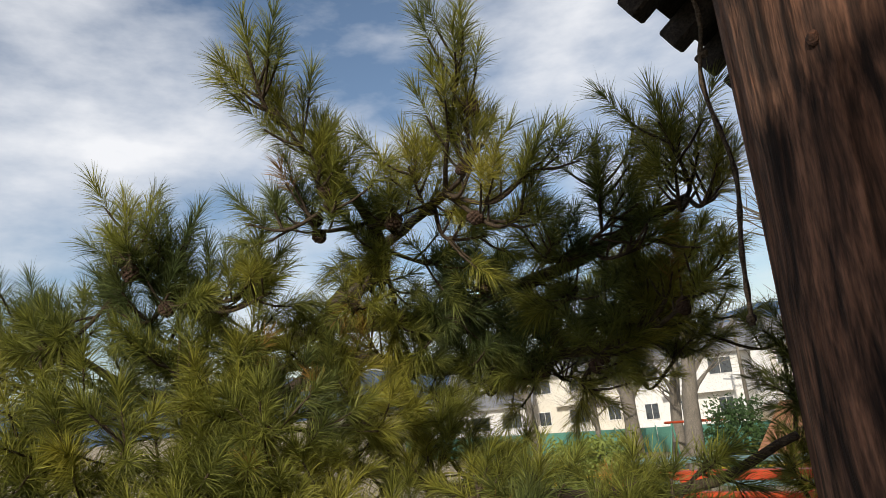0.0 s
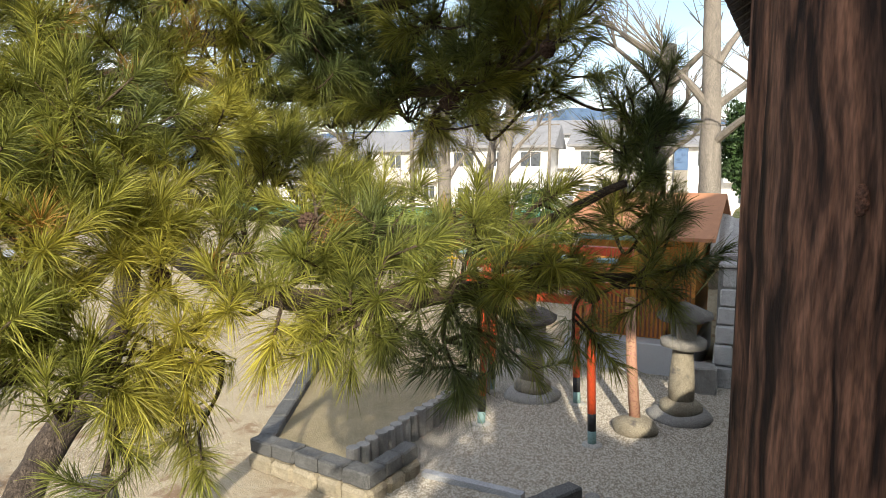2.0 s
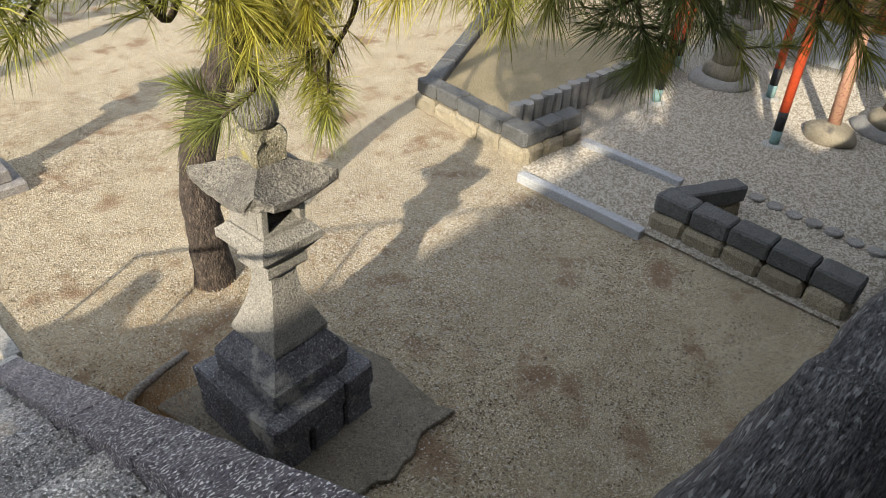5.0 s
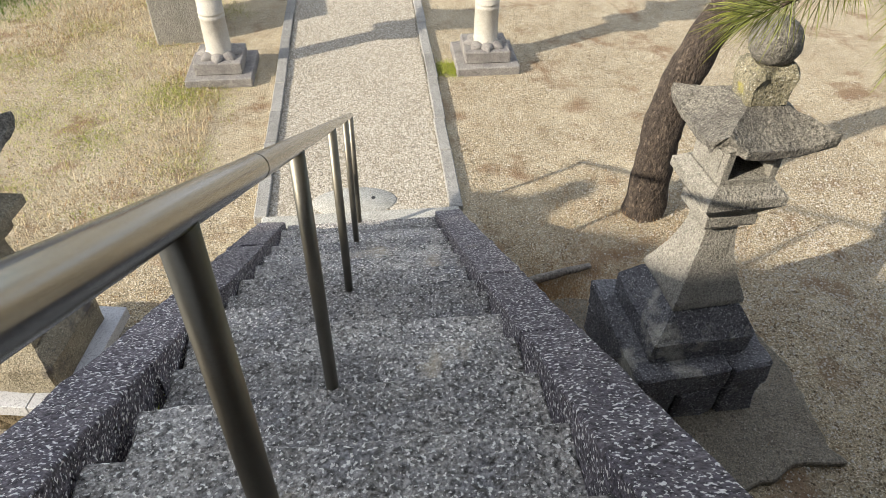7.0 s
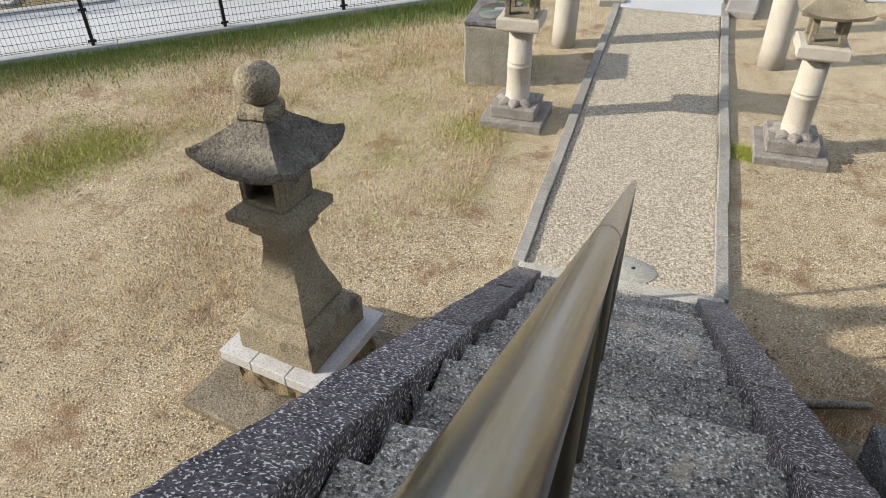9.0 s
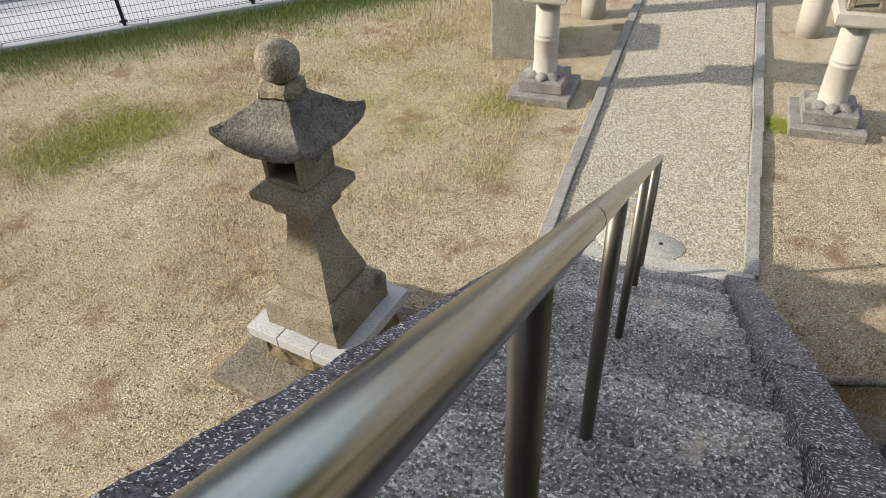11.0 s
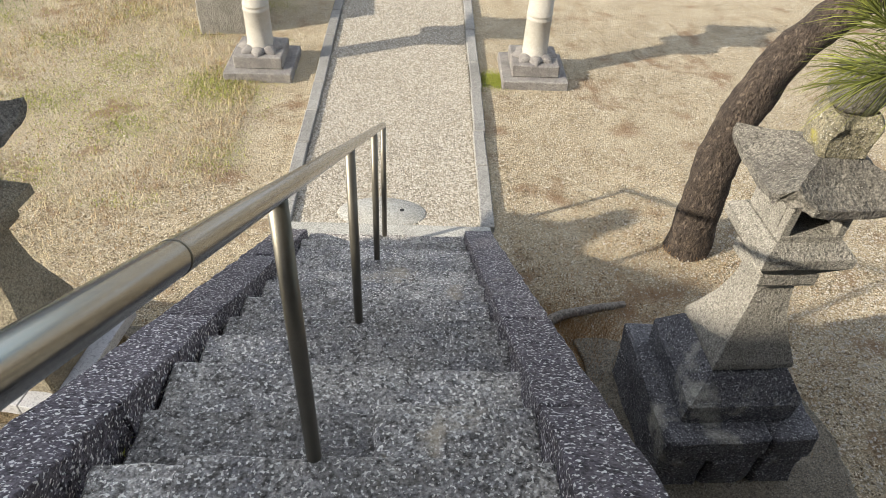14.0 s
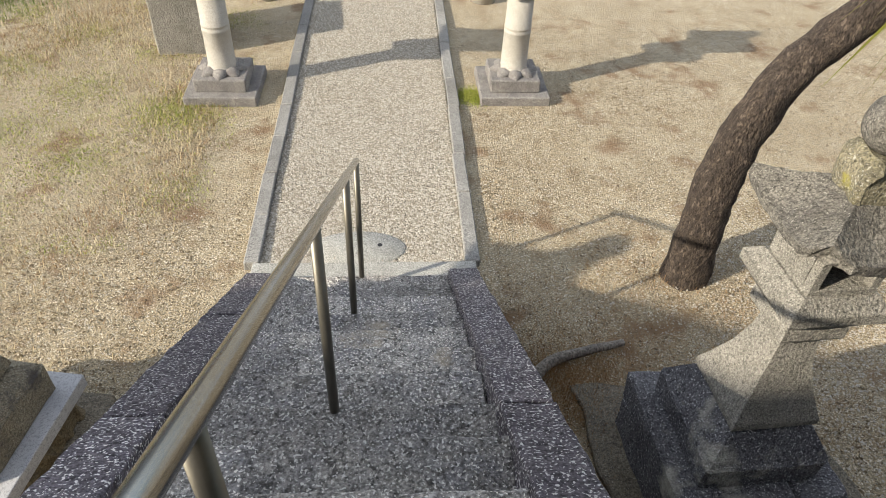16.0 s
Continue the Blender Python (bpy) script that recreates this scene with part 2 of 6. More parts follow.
M_CREAM = material("cream_render", (0.76, 0.72, 0.64), (0.68, 0.64, 0.56), 0.6, 0.9, 0.1, 12)
M_WHITE = material("white_render", (0.82, 0.81, 0.79), (0.74, 0.73, 0.71), 0.6, 0.9, 0.1, 12)
M_TILE = material("grey_roof_tile", (0.27, 0.27, 0.275), (0.20, 0.20, 0.205), 1.5, 0.6, 0.2, 8)
M_WINDOW = material("dark_window", (0.05, 0.06, 0.07), (0.09, 0.10, 0.11), 0.5, 0.2, 0.0, 5, spec=0.6)
# distance haze is painted in as the hills' blue base colour
M_HILL = material("haze_tinted_hill", (0.10, 0.15, 0.23), (0.085, 0.13, 0.20), 0.012, 1.0, 0.0, 0.05, spec=0.0)
M_GREYBARK = material("grey_bark", (0.25, 0.22, 0.18), (0.16, 0.14, 0.12), 6, 0.95, 0.6, 30, stretch=(1, 1, 0.4))
M_GRASS = material("grass_blade", (0.10, 0.17, 0.035), (0.20, 0.23, 0.06), 2.0, 0.8, 0.0, 30)
M_CLOVER = material("clover_leaf", (0.27, 0.31, 0.045), (0.36, 0.36, 0.09), 4.0, 0.8, 0.0, 30)
M_STRAW = material("dry_straw", (0.62, 0.53, 0.34), (0.44, 0.34, 0.19), 2.0, 0.9, 0.0, 30)
M_LEAF = material("broad_leaf", (0.055, 0.10, 0.03), (0.03, 0.06, 0.02), 3.0, 0.5, 0.0, 20)
M_LEAF_Y = material("yellow_green_leaf", (0.22, 0.26, 0.05), (0.13, 0.17, 0.04), 3.0, 0.6, 0.0, 20)
M_REDLEAF = material("red_leaf", (0.38, 0.06, 0.03), (0.22, 0.09, 0.03), 8.0, 0.6, 0.0, 20)
M_MOSS = material("moss", (0.17, 0.17, 0.05), (0.11, 0.11, 0.035), 20, 1.0, 0.8, 60)
M_PEBBLE = material("pebble", (0.64, 0.59, 0.50), (0.30, 0.265, 0.205), 40, 0.9, 0.0, 60)
M_GREENPAINT = material("green_net", (0.10, 0.26, 0.20), (0.08, 0.22, 0.17), 2, 0.7, 0.0, 20)
M_YELLOW = material("yellow_rail_paint", (0.62, 0.42, 0.04), (0.55, 0.37, 0.04), 2, 0.5, 0.0, 20)
M_WATER = material("basin_water", (0.10, 0.11, 0.09), (0.14, 0.14, 0.11), 2, 0.08, 0.02, 10, spec=0.6)


def needle_material():
    m = bpy.data.materials.new("pine_needles")
    m.use_nodes = True
    nt = m.node_tree
    b = nt.nodes["Principled BSDF"]
    b.inputs["Roughness"].default_value = 0.5
    b.inputs["Specular IOR Level"].default_value = 0.35
    geo = nt.nodes.new("ShaderNodeNewGeometry")
    n = nt.nodes.new("ShaderNodeTexNoise")
    n.inputs["Scale"].default_value = 1.5
    n.inputs["Detail"].default_value = 3.0
    nt.links.new(geo.outputs["Position"], n.inputs["Vector"])
    cr = nt.nodes.new("ShaderNodeValToRGB")
    e = cr.color_ramp.elements
    e[0].position, e[0].color = 0.36, (0.088, 0.115, 0.038, 1)
    e[1].position, e[1].color = 0.74, (0.43, 0.37, 0.056, 1)
    mid = cr.color_ramp.elements.new(0.52)
    mid.color = (0.215, 0.22, 0.04, 1)
    nt.links.new(n.outputs["Fac"], cr.inputs["Fac"])
    hv = nt.nodes.new("ShaderNodeHueSaturation")
    mr = nt.nodes.new("ShaderNodeMapRange")
    mr.inputs["To Min"].default_value = 0.45
    mr.inputs["To Max"].default_value = 1.7
    nt.links.new(geo.outputs["Random Per Island"], mr.inputs["Value"])
    nt.links.new(mr.outputs["Result"], hv.inputs["Value"])
    nt.links.new(cr.outputs["Color"], hv.inputs["Color"])
    nt.links.new(hv.outputs["Color"], b.inputs["Base Color"])
    tr = nt.nodes.new("ShaderNodeBsdfTranslucent")
    nt.links.new(hv.outputs["Color"], tr.inputs["Color"])
    ms = nt.nodes.new("ShaderNodeMixShader")
    ms.inputs[0].default_value = 0.36
    nt.links.new(b.outputs[0], ms.inputs[1])
    nt.links.new(tr.outputs[0], ms.inputs[2])
    nt.links.new(ms.outputs[0], nt.nodes["Material Output"].inputs["Surface"])
    return m


M_NEEDLE = needle_material()
M_NEEDLE_DEAD = material("yellowed_needles", (0.42, 0.24, 0.05), (0.30, 0.16, 0.04), 5, 0.7, 0.0, 30)


# ---- mesh helpers ----
def mesh_of(name, bm, mat_, smooth=False):
    me = bpy.data.meshes.new(name)
    bm.normal_update()
    bm.to_mesh(me)
    bm.free()
    me.materials.append(mat_)
    if smooth:
        me.shade_smooth()
    return me


def part(name, bm, mat_, parent=None, label="", smooth=False):
    ob = new(name, mesh_of(name, bm, mat_, smooth))
    if parent:
        ob.parent = parent
    return tagged(ob, label)


def piece(name, me, parent, m):
    ob = new(name, me)
    ob.parent = parent
    ob.matrix_basis = m
    return ob


def thing(name, m, label, category, group="", kind=""):
    ob = new(name)
    ob.empty_display_size = 0.1
    ob.matrix_basis = m
    return tagged(ob, label, category, group, kind)


def box(bm, x0, x1, y0, y1, z0, z1, bevel=0.0, m=None):
    r = bmesh.ops.create_cube(bm, size=1.0)
    vs = r["verts"]
    bmesh.ops.scale(bm, vec=(x1 - x0, y1 - y0, z1 - z0), verts=vs)
    bmesh.ops.translate(bm, vec=((x0 + x1) / 2, (y0 + y1) / 2, (z0 + z1) / 2), verts=vs)
    if bevel:
        es = list({e for v in vs for e in v.link_edges})
        out = bmesh.ops.bevel(bm, geom=es, offset=bevel, segments=1, affect="EDGES")
        vs = list({v for f in out["faces"] for v in f.verts} | {v for v in vs if v.is_valid})
    if m:
        bmesh.ops.transform(bm, matrix=m, verts=vs)
    return vs


def rough_block(x0, x1, y0, y1, z0, z1, cut=0.12, amp=0.012, bevel=0.015, seed=0, freq=5.0):
    """A hewn stone block: a bevelled box cut into a grid and roughened."""
    bm = bmesh.new()
    box(bm, x0, x1, y0, y1, z0, z1, bevel)
    for axis, lo, hi in ((0, x0, x1), (1, y0, y1), (2, z0, z1)):
        n = min(28, int((hi - lo) / cut))
        for i in range(1, n):
            co, no = [0, 0, 0], [0, 0, 0]
            co[axis], no[axis] = lo + (hi - lo) * i / n, 1
            bmesh.ops.bisect_plane(bm, geom=bm.verts[:] + bm.edges[:] + bm.faces[:], plane_co=co, plane_no=no)
    off = Vector((seed * 7.31, seed * 3.17, seed * 1.93))
    for v in bm.verts:
        v.co += noise.noise_vector(v.co * freq + off) * amp + noise.noise_vector(v.co * freq * 3.3 + off) * amp * 0.45
    return bm


def lathe(bm, profile, n=24, m=None, square=0.0):
    """Turns (radius, z) rows round z; square=1 makes a four-sided solid with half-width radius."""
    rings = []
    for r, z in profile:
        ring = []
        for i in range(n):
            a = 2 * math.pi * (i + 0.5) / n
            k = 1.0
            if square:
                k = 1 + square * (1 / max(abs(math.cos(a)), abs(math.sin(a))) - 1)
            p = Vector((r * k * math.cos(a), r * k * math.sin(a), z))
            ring.append(bm.verts.new(m @ p if m else p))
        rings.append(ring)
    for a, b in zip(rings, rings[1:]):
        for i in range(n):
            bm.faces.new((a[i], a[(i + 1) % n], b[(i + 1) % n], b[i]))
    bm.faces.new(rings[0][::-1])
    bm.faces.new(rings[-1])


def square_solid(bm, profile, sub=4, lift=0.0):
    """A four-sided solid from (half-width, z) rows, its sides cut into sub strips; lift raises the corners of row ends marked by a third value."""
    rings = []
    for row in profile:
        r, z, up = (*row, 0.0)[:3]
        ring = []
        corners = [(-r, -r), (r, -r), (r, r), (-r, r)]
        for k in range(4):
            a, b = corners[k], corners[(k + 1) % 4]
            for i in range(sub):
                t = i / sub
                x, y = a[0] + (b[0] - a[0]) * t, a[1] + (b[1] - a[1]) * t
                c = abs(2 * t - 1) ** 2.2
                ring.append(bm.verts.new((x, y, z + up * c)))
        rings.append(ring)
    n = 4 * sub
    for a, b in zip(rings, rings[1:]):
        for i in range(n):
            bm.faces.new((a[i], a[(i + 1) % n], b[(i + 1) % n], b[i]))
    bm.faces.new(rings[0][::-1])
    bm.faces.new(rings[-1])


def roughen(bm, amp, freq=6.0, seed=0):
    off = Vector((seed * 5.1, seed * 2.3, seed * 9.7))
    for v in bm.verts:
        v.co += noise.noise_vector(v.co * freq + off) * amp


def tube(bm, pts, radii, n=8, rough=0.0, cap=True):
    """A tapered tube along points."""
    pts = [Vector(p) for p in pts]
    rings = []
    side = Vector((0, 0, 1)).cross(pts[1] - pts[0])
    if side.length < 1e-4:
        side = Vector((1, 0, 0))
    for i, p in enumerate(pts):
        d = (pts[min(i + 1, len(pts) - 1)] - pts[max(i - 1, 0)]).normalized()
        side = (side - d * side.dot(d)).normalized()
        up = d.cross(side)
        ring = []
        for k in range(n):
            a = 2 * math.pi * k / n
            q = p + (side * math.cos(a) + up * math.sin(a)) * radii[i]
            if rough:
                q += noise.noise_vector(q * 9) * rough * radii[i]
            ring.append(bm.verts.new(q))
        rings.append(ring)
    for a, b in zip(rings, rings[1:]):
        for k in range(n):
            bm.faces.new((a[k], a[(k + 1) % n], b[(k + 1) % n], b[k]))
    if cap:
        bm.faces.new(rings[0][::-1])
        bm.faces.new(rings[-1])


def smooth_path(pts, n=8):
    """Catmull-Rom through the points."""
    p = [Vector(q) for q in pts]
    p = [p[0] * 2 - p[1]] + p + [p[-1] * 2 - p[-2]]
    out = []
    for i in range(1, len(p) - 2):
        for k in range(n):
            t = k / n
            a, b, c, d = p[i - 1], p[i], p[i + 1], p[i + 2]
            out.append(0.5 * (2 * b + (c - a) * t + (2 * a - 5 * b + 4 * c - d) * t * t + (3 * b - a - 3 * c + d) * t ** 3))
    out.append(p[-2])
    return out


def strips(name, verts, faces, mat_):
    me = bpy.data.meshes.new(name)
    me.from_pydata(verts, [], faces)
    me.materials.append(mat_)
    return me


# ---- ground ----
def ground_sheet():
    bm = bmesh.new()
    xs = [-400, -120, -40, -20] + [-14 + 0.5 * i for i in range(70)] + [24, 32, 60, 140, 400]
    ys = [-400, -120, -40, -15] + [-8 + 0.5 * i for i in range(44)] + [18, 30, 60, 140, 400]
    grid = [[bm.verts.new((x, y, 0.02 * noise.noise((x * 0.8, y * 0.8, 0)) - 0.01 if abs(x) < 22 and abs(y) < 15 else -0.02)) for x in xs] for y in ys]
    for j in range(len(ys) - 1):
        for i in range(len(xs) - 1):
            bm.faces.new((grid[j][i], grid[j][i + 1], grid[j + 1][i + 1], grid[j + 1][i]))
    g = part("ground", bm, M_SOIL, None, "pale sandy soil with bare and mossy patches", True)
    return tagged(g, category="ground", kind="structure")


ground_sheet()


def flat_sheet(name, corners, z, mat_, label, category, thick=0.03):
    bm = bmesh.new()
    top = [bm.verts.new((x, y, z)) for x, y in corners]
    low = [bm.verts.new((x, y, z - thick)) for x, y in corners]
    bm.faces.new(top)
    bm.faces.new(low[::-1])
    n = len(corners)
    for i in range(n):
        bm.faces.new((low[i], low[(i + 1) % n], top[(i + 1) % n], top[i]))
    bmesh.ops.recalc_face_normals(bm, faces=bm.faces[:])
    return tagged(part(name, bm, mat_, None, label), category=category, kind="structure")


KX = 0.80          # half-width of the gravel between the kerbs
PATH_END = 7.7
flat_sheet("gravel_path", [(-KX, 0.3), (KX, 0.3), (KX, PATH_END), (-KX, PATH_END)], 0.018, M_GRAVEL, "pale crushed gravel path between stone kerbs", "path")
flat_sheet("gravel_yard", [(6.62, -4.4), (14.5, -4.6), (14.5, 0.6), (11.4, 0.5), (10.9, 0.30), (6.75, 0.36), (6.5, -0.3)], 0.016, M_GRAVEL, "grey gravel yard before the small shrine", "gravel yard")

# ---- stairs ----
RISE, TREAD, Y1, Z1, STEPS = 0.1725, 0.284, 0.11, 0.22, 14
SX = 0.60


def stairs():
    st = thing("stone_stairs", pose(0, 0, 0), "worn grey granite stairs with sloping side stones", "stairs", kind="structure")
    rnd = random.Random(3)
    for k in range(1, STEPS + 1):
        z = Z1 + RISE * (k - 1)
        y = Y1 - TREAD * (k - 1)
        back = y - TREAD - 0.06
        cuts = [-SX, SX] if k in (1, 4, 8, 13) else ([-SX, rnd.uniform(0.1, 0.3), SX] if k % 3 else [-SX, rnd.uniform(-0.35, -0.2), SX])
        cuts[0] += rnd.uniform(0.015, 0.055)
        cuts[-1] += rnd.uniform(0.014, 0.024)
        for a, b in zip(cuts, cuts[1:]):
            dz = rnd.uniform(-0.016, 0.016)
            bm = rough_block(a - 0.006, b + 0.006, back, y + rnd.uniform(-0.012, 0.012), z - 0.24, z + dz, 0.034, 0.009, 0.010, seed=k * 3 + a, freq=8)
            part("step", bm, M_STEP, st, smooth=False)
    for sx in (-1, 1):
        y, k = 0.13, 0
        while y > -4.1:
            ln = (0.95, 1.15, 0.8, 1.05, 0.9)[k % 5]
            y2 = y - ln
            bm = rough_block(0.62 if sx > 0 else 0.598, 0.832 if sx > 0 else 0.822, y2 + 0.001, y - 0.001, -0.34, 0.0, 0.036, 0.011, 0.007, seed=40 + k + sx, freq=7)
            lift = 0.335 if sx > 0 else 0.315
            for v in bm.verts:
                v.co.z += lift - 0.612 * v.co.y
                v.co.x *= sx
            if sx < 0:
                bmesh.ops.reverse_faces(bm, faces=bm.faces[:])
            part("side_stone", bm, M_STRINGER, st)
            y, k = y2, k + 1
    bm = bmesh.new()
    vs = [bm.verts.new((x, y, z)) for x in (-0.80, 0.80) for y, z in ((0.05, -0.05), (0.05, 0.02), (-3.6, 2.2), (-4.4, 2.3), (-4.4, -0.05))]
    bm.faces.new(vs[:5])
    bm.faces.new(vs[5:][::-1])
    for i in range(5):
        j = (i + 1) % 5
        bm.faces.new((vs[i], vs[i + 5], vs[j + 5], vs[j]))
    bmesh.ops.recalc_face_normals(bm, faces=bm.faces[:])
    part("stair_core", bm, M_MORTAR, st)
    bm = rough_block(-0.84, 0.86, 0.14, 0.40, -0.04, 0.085, 0.2, 0.006, 0.01, seed=77)
    part("foot_strip", bm, M_STRIP, st, "pale stone strip at the foot")
    return st


stairs()

# ---- platform of the hall, its wall, pillar and roof ----
PZ = 2.46


def platform():
    bm = bmesh.new()
    box(bm, -12, -0.802, -12, -6.3, PZ - 0.3, PZ)
    box(bm, -0.8, 0.8, -12, -4.25, PZ - 0.3, PZ)
    box(bm, -0.8, 0.8, -6.6, -4.42, -0.05, PZ - 0.302)
    box(bm, 0.802, 5.5, -12, -4.62, PZ - 0.3, PZ)
    tagged(part("hall_platform", bm, M_MORTAR, None, "flat stone-edged platform under the hall"), category="platform", kind="structure")
    bm = rough_block(-0.62, 0.62, -4.4, -3.84, PZ - 0.24, PZ, 0.1, 0.010, 0.02, seed=91)
    tagged(part("landing_slab", bm, M_STEP, None, "grey granite slab at the stair head"), category="slab", kind="structure")

    def face(x0, x1, y0, y1, name):
        n, h = max(2, int((x1 - x0) / 0.1)), 26
        b = bmesh.new()
        g = []
        for j in range(h + 1):
            row = []
            for i in range(n + 1):
                t, s = i / n, j / h
                p = Vector((x0 + (x1 - x0) * t, y0 + (y1 - y0) * t - 0.52 * s, (PZ - 0.03) * s))
                p += noise.noise_vector(Vector((p.x * 1.2, p.y, p.z * 2.6))) * 0.07 + noise.noise_vector(p * 6) * 0.03 + noise.noise_vector(Vector((p.x * 5, p.y * 5, p.z * 16))) * 0.022
                row.append(b.verts.new(p))
            g.append(row)
        for j in range(h):
            for i in range(n):
                b.faces.new((g[j][i], g[j][i + 1], g[j + 1][i + 1], g[j + 1][i]))
        low = [b.verts.new((v.co.x, v.co.y - 1.2, v.co.z)) for v in g[0]]
        top = [b.verts.new((v.co.x, v.co.y - 0.35, v.co.z)) for v in g[-1]]
        for i in range(n):
            b.faces.new((g[-1][i], g[-1][i + 1], top[i + 1], top[i]))
            b.faces.new((top[i], top[i + 1], low[i + 1], low[i]))
        return tagged(part(name, b, M_RETAIN, None, "battered retaining wall of weathered grey rock", True), category="retaining wall", kind="structure")

    face(0.78, 11.6, -3.62, -4.74, "retaining_wall_east")
    face(-12, -0.78, -5.75, -5.7, "retaining_wall_west")


platform()


def pillar():
    bm = bmesh.new()
    prof = []
    for i in range(68):
        z = PZ + i * 0.05
        prof.append((0.149 + 0.006 * noise.noise((0, 0, z * 2)) - 0.004 * (z - PZ), z))
    lathe(bm, prof, 72)
    for v in bm.verts:
        a = math.atan2(v.co.y, v.co.x)
        crack = noise.noise((a * 4.0 + 0.35 * noise.noise((a * 2, 7, v.co.z * 1.5)), 3.1, v.co.z * 0.3))
        d = -0.013 * max(0, 1 - abs(crack) * 7) + 0.006 * noise.noise((a * 2, 1, v.co.z * 1.2))
        v.co.x *= 1 + d / 0.149
        v.co.y *= 1 + d / 0.149
    knots = ((-172, 4.30, 0.007, 0.010), (164, 4.09, 0.008, 0.014), (-165, 3.985, 0.005, 0.007), (150, 3.7, 0.007, 0.010), (172, 4.62, 0.006, 0.009))
    ob = part("wooden_pillar", bm, M_WOOD, None, "round weathered red-brown wooden pillar with cracks and knots", True)
    ob.location = (0.72, -4.69, 0)
    tagged(ob, category="pillar")
    for a, z, w, hh in knots:
        bm = bmesh.new()
        bmesh.ops.create_uvsphere(bm, u_segments=16, v_segments=10, radius=1.0)
        for v in bm.verts:
            v.co.x, v.co.y, v.co.z = v.co.x * 0.005, v.co.y * w, v.co.z * hh
        roughen(bm, 0.003, 60, a)
        k = part("knot", bm, M_KNOT, ob, "dark knot", True)
        k.location = (0.1415 * math.cos(radians(a)), 0.1415 * math.sin(radians(a)), z)
        k.rotation_euler = (0, 0, radians(a))
    return ob


pillar()


def hall():
    h = thing("hall_roof", pose(0, 0, 0), "dark wooden eave and roof of the hall above, plus added unseen shade slabs", "roof", kind="structure")
    sl = 0.6

    def gable(ex0, ex1, ey, ez, depth):
        bm = bmesh.new()
        vs = []
        for x in (ex0, ex1):
            for y, z in ((ey, ez), (ey, ez + 0.14), (ey - depth, ez + 0.14 + sl * depth), (ey - 2 * depth, ez + 0.14), (ey - 2 * depth, ez), (ey - depth, ez + sl * depth - 0.05)):
                vs.append(bm.verts.new((x, y, z)))
        bm.faces.new(vs[:6])
        bm.faces.new(vs[6:][::-1])
        for i in range(6):
            j = (i + 1) % 6
            bm.faces.new((vs[i], vs[i + 6], vs[j + 6], vs[j]))
        bmesh.ops.recalc_face_normals(bm, faces=bm.faces[:])
        return bm

    ey, ez = -4.0, 5.55
    part("roof_slab", gable(-0.8, 9.0, ey, ez, 4.2), M_EAVE, h)
    # two added slabs out of view: shade the stairs, let sun onto the lantern
    part("side_roof_slab", gable(-10.3, -7.3, -4.2, 5.1, 3.4), M_EAVE, h)
    part("link_roof_slab", gable(-7.298, -2.6, -5.7, 6.0, 1.9), M_EAVE, h)
    me = None
    for i in range(30):
        x = -0.72 + i * 0.32
        bm = bmesh.new()
        box(bm, -0.04, 0.04, -1.2, 0.06, -0.11, -0.015, 0.008)
        if me is None:
            me = mesh_of("rafter", bm, M_EAVE)
        else:
            bm.free()
        piece("rafter", me, h, pose(x, ey, ez, math.degrees(math.atan(-sl)), 0, 0))
    bm = bmesh.new()
    box(bm, -8, 8, -9.0, -8.8, PZ, 5.6)
    tagged(part("hall_wall_back", bm, M_PLASTER, None, "dark boarded back wall of the hall"), category="wall", kind="structure")


hall()


def side_boards():
    b = thing("board_wall", pose(0, 0, 0), "old board wall with a pale worn plank edge beside the pillar", "board wall", kind="structure")
    bm = rough_block(1.28, 1.33, -4.60, -4.572, PZ, 4.12, 0.25, 0.004, 0.004, seed=12)
    part("pale_plank", bm, M_BOARD_PALE, b, "pale worn plank edge")
    bm = rough_block(1.42, 1.95, -4.62, -4.537, 3.26, 3.80, 0.25, 0.004, 0.004, seed=13)
    part("dark_plank", bm, M_BOARD_DARK, b, "dark weathered plank")
    bm = bmesh.new()
    box(bm, 1.2, 3.4, -4.72, -4.64, PZ, 5.4)
    part("board", bm, M_BOARD_DARK, b)


side_boards()


def rope():
    pts = [(0.93, -4.50, 5.3), (0.90, -4.46, 5.0), (0.905, -4.47, 4.86), (0.90, -4.455, 4.75), (0.92, -4.47, 4.6), (0.905, -4.46, 4.47), (0.90, -4.455, 4.36)]
    bm = bmesh.new()
    p = smooth_path(pts, 6)
    tube(bm, p, [0.0035 + 0.0015 * (i % 3 == 0) for i in range(len(p))], 7, 0.3)
    for q in ((0.90, -4.46, 4.93), (0.905, -4.465, 4.80), (0.90, -4.455, 4.37)):
        bmesh.ops.create_icosphere(bm, subdivisions=1, radius=0.009, matrix=pose(*q))
    tube(bm, [(0.88, -4.43, 4.94), (0.93, -4.47, 4.93)], [0.004, 0.004], 6)
    tagged(part("hanging_rope", bm, M_TWIG, None, "dark knotted twisted rope hanging by the pillar"), category="rope")


rope()


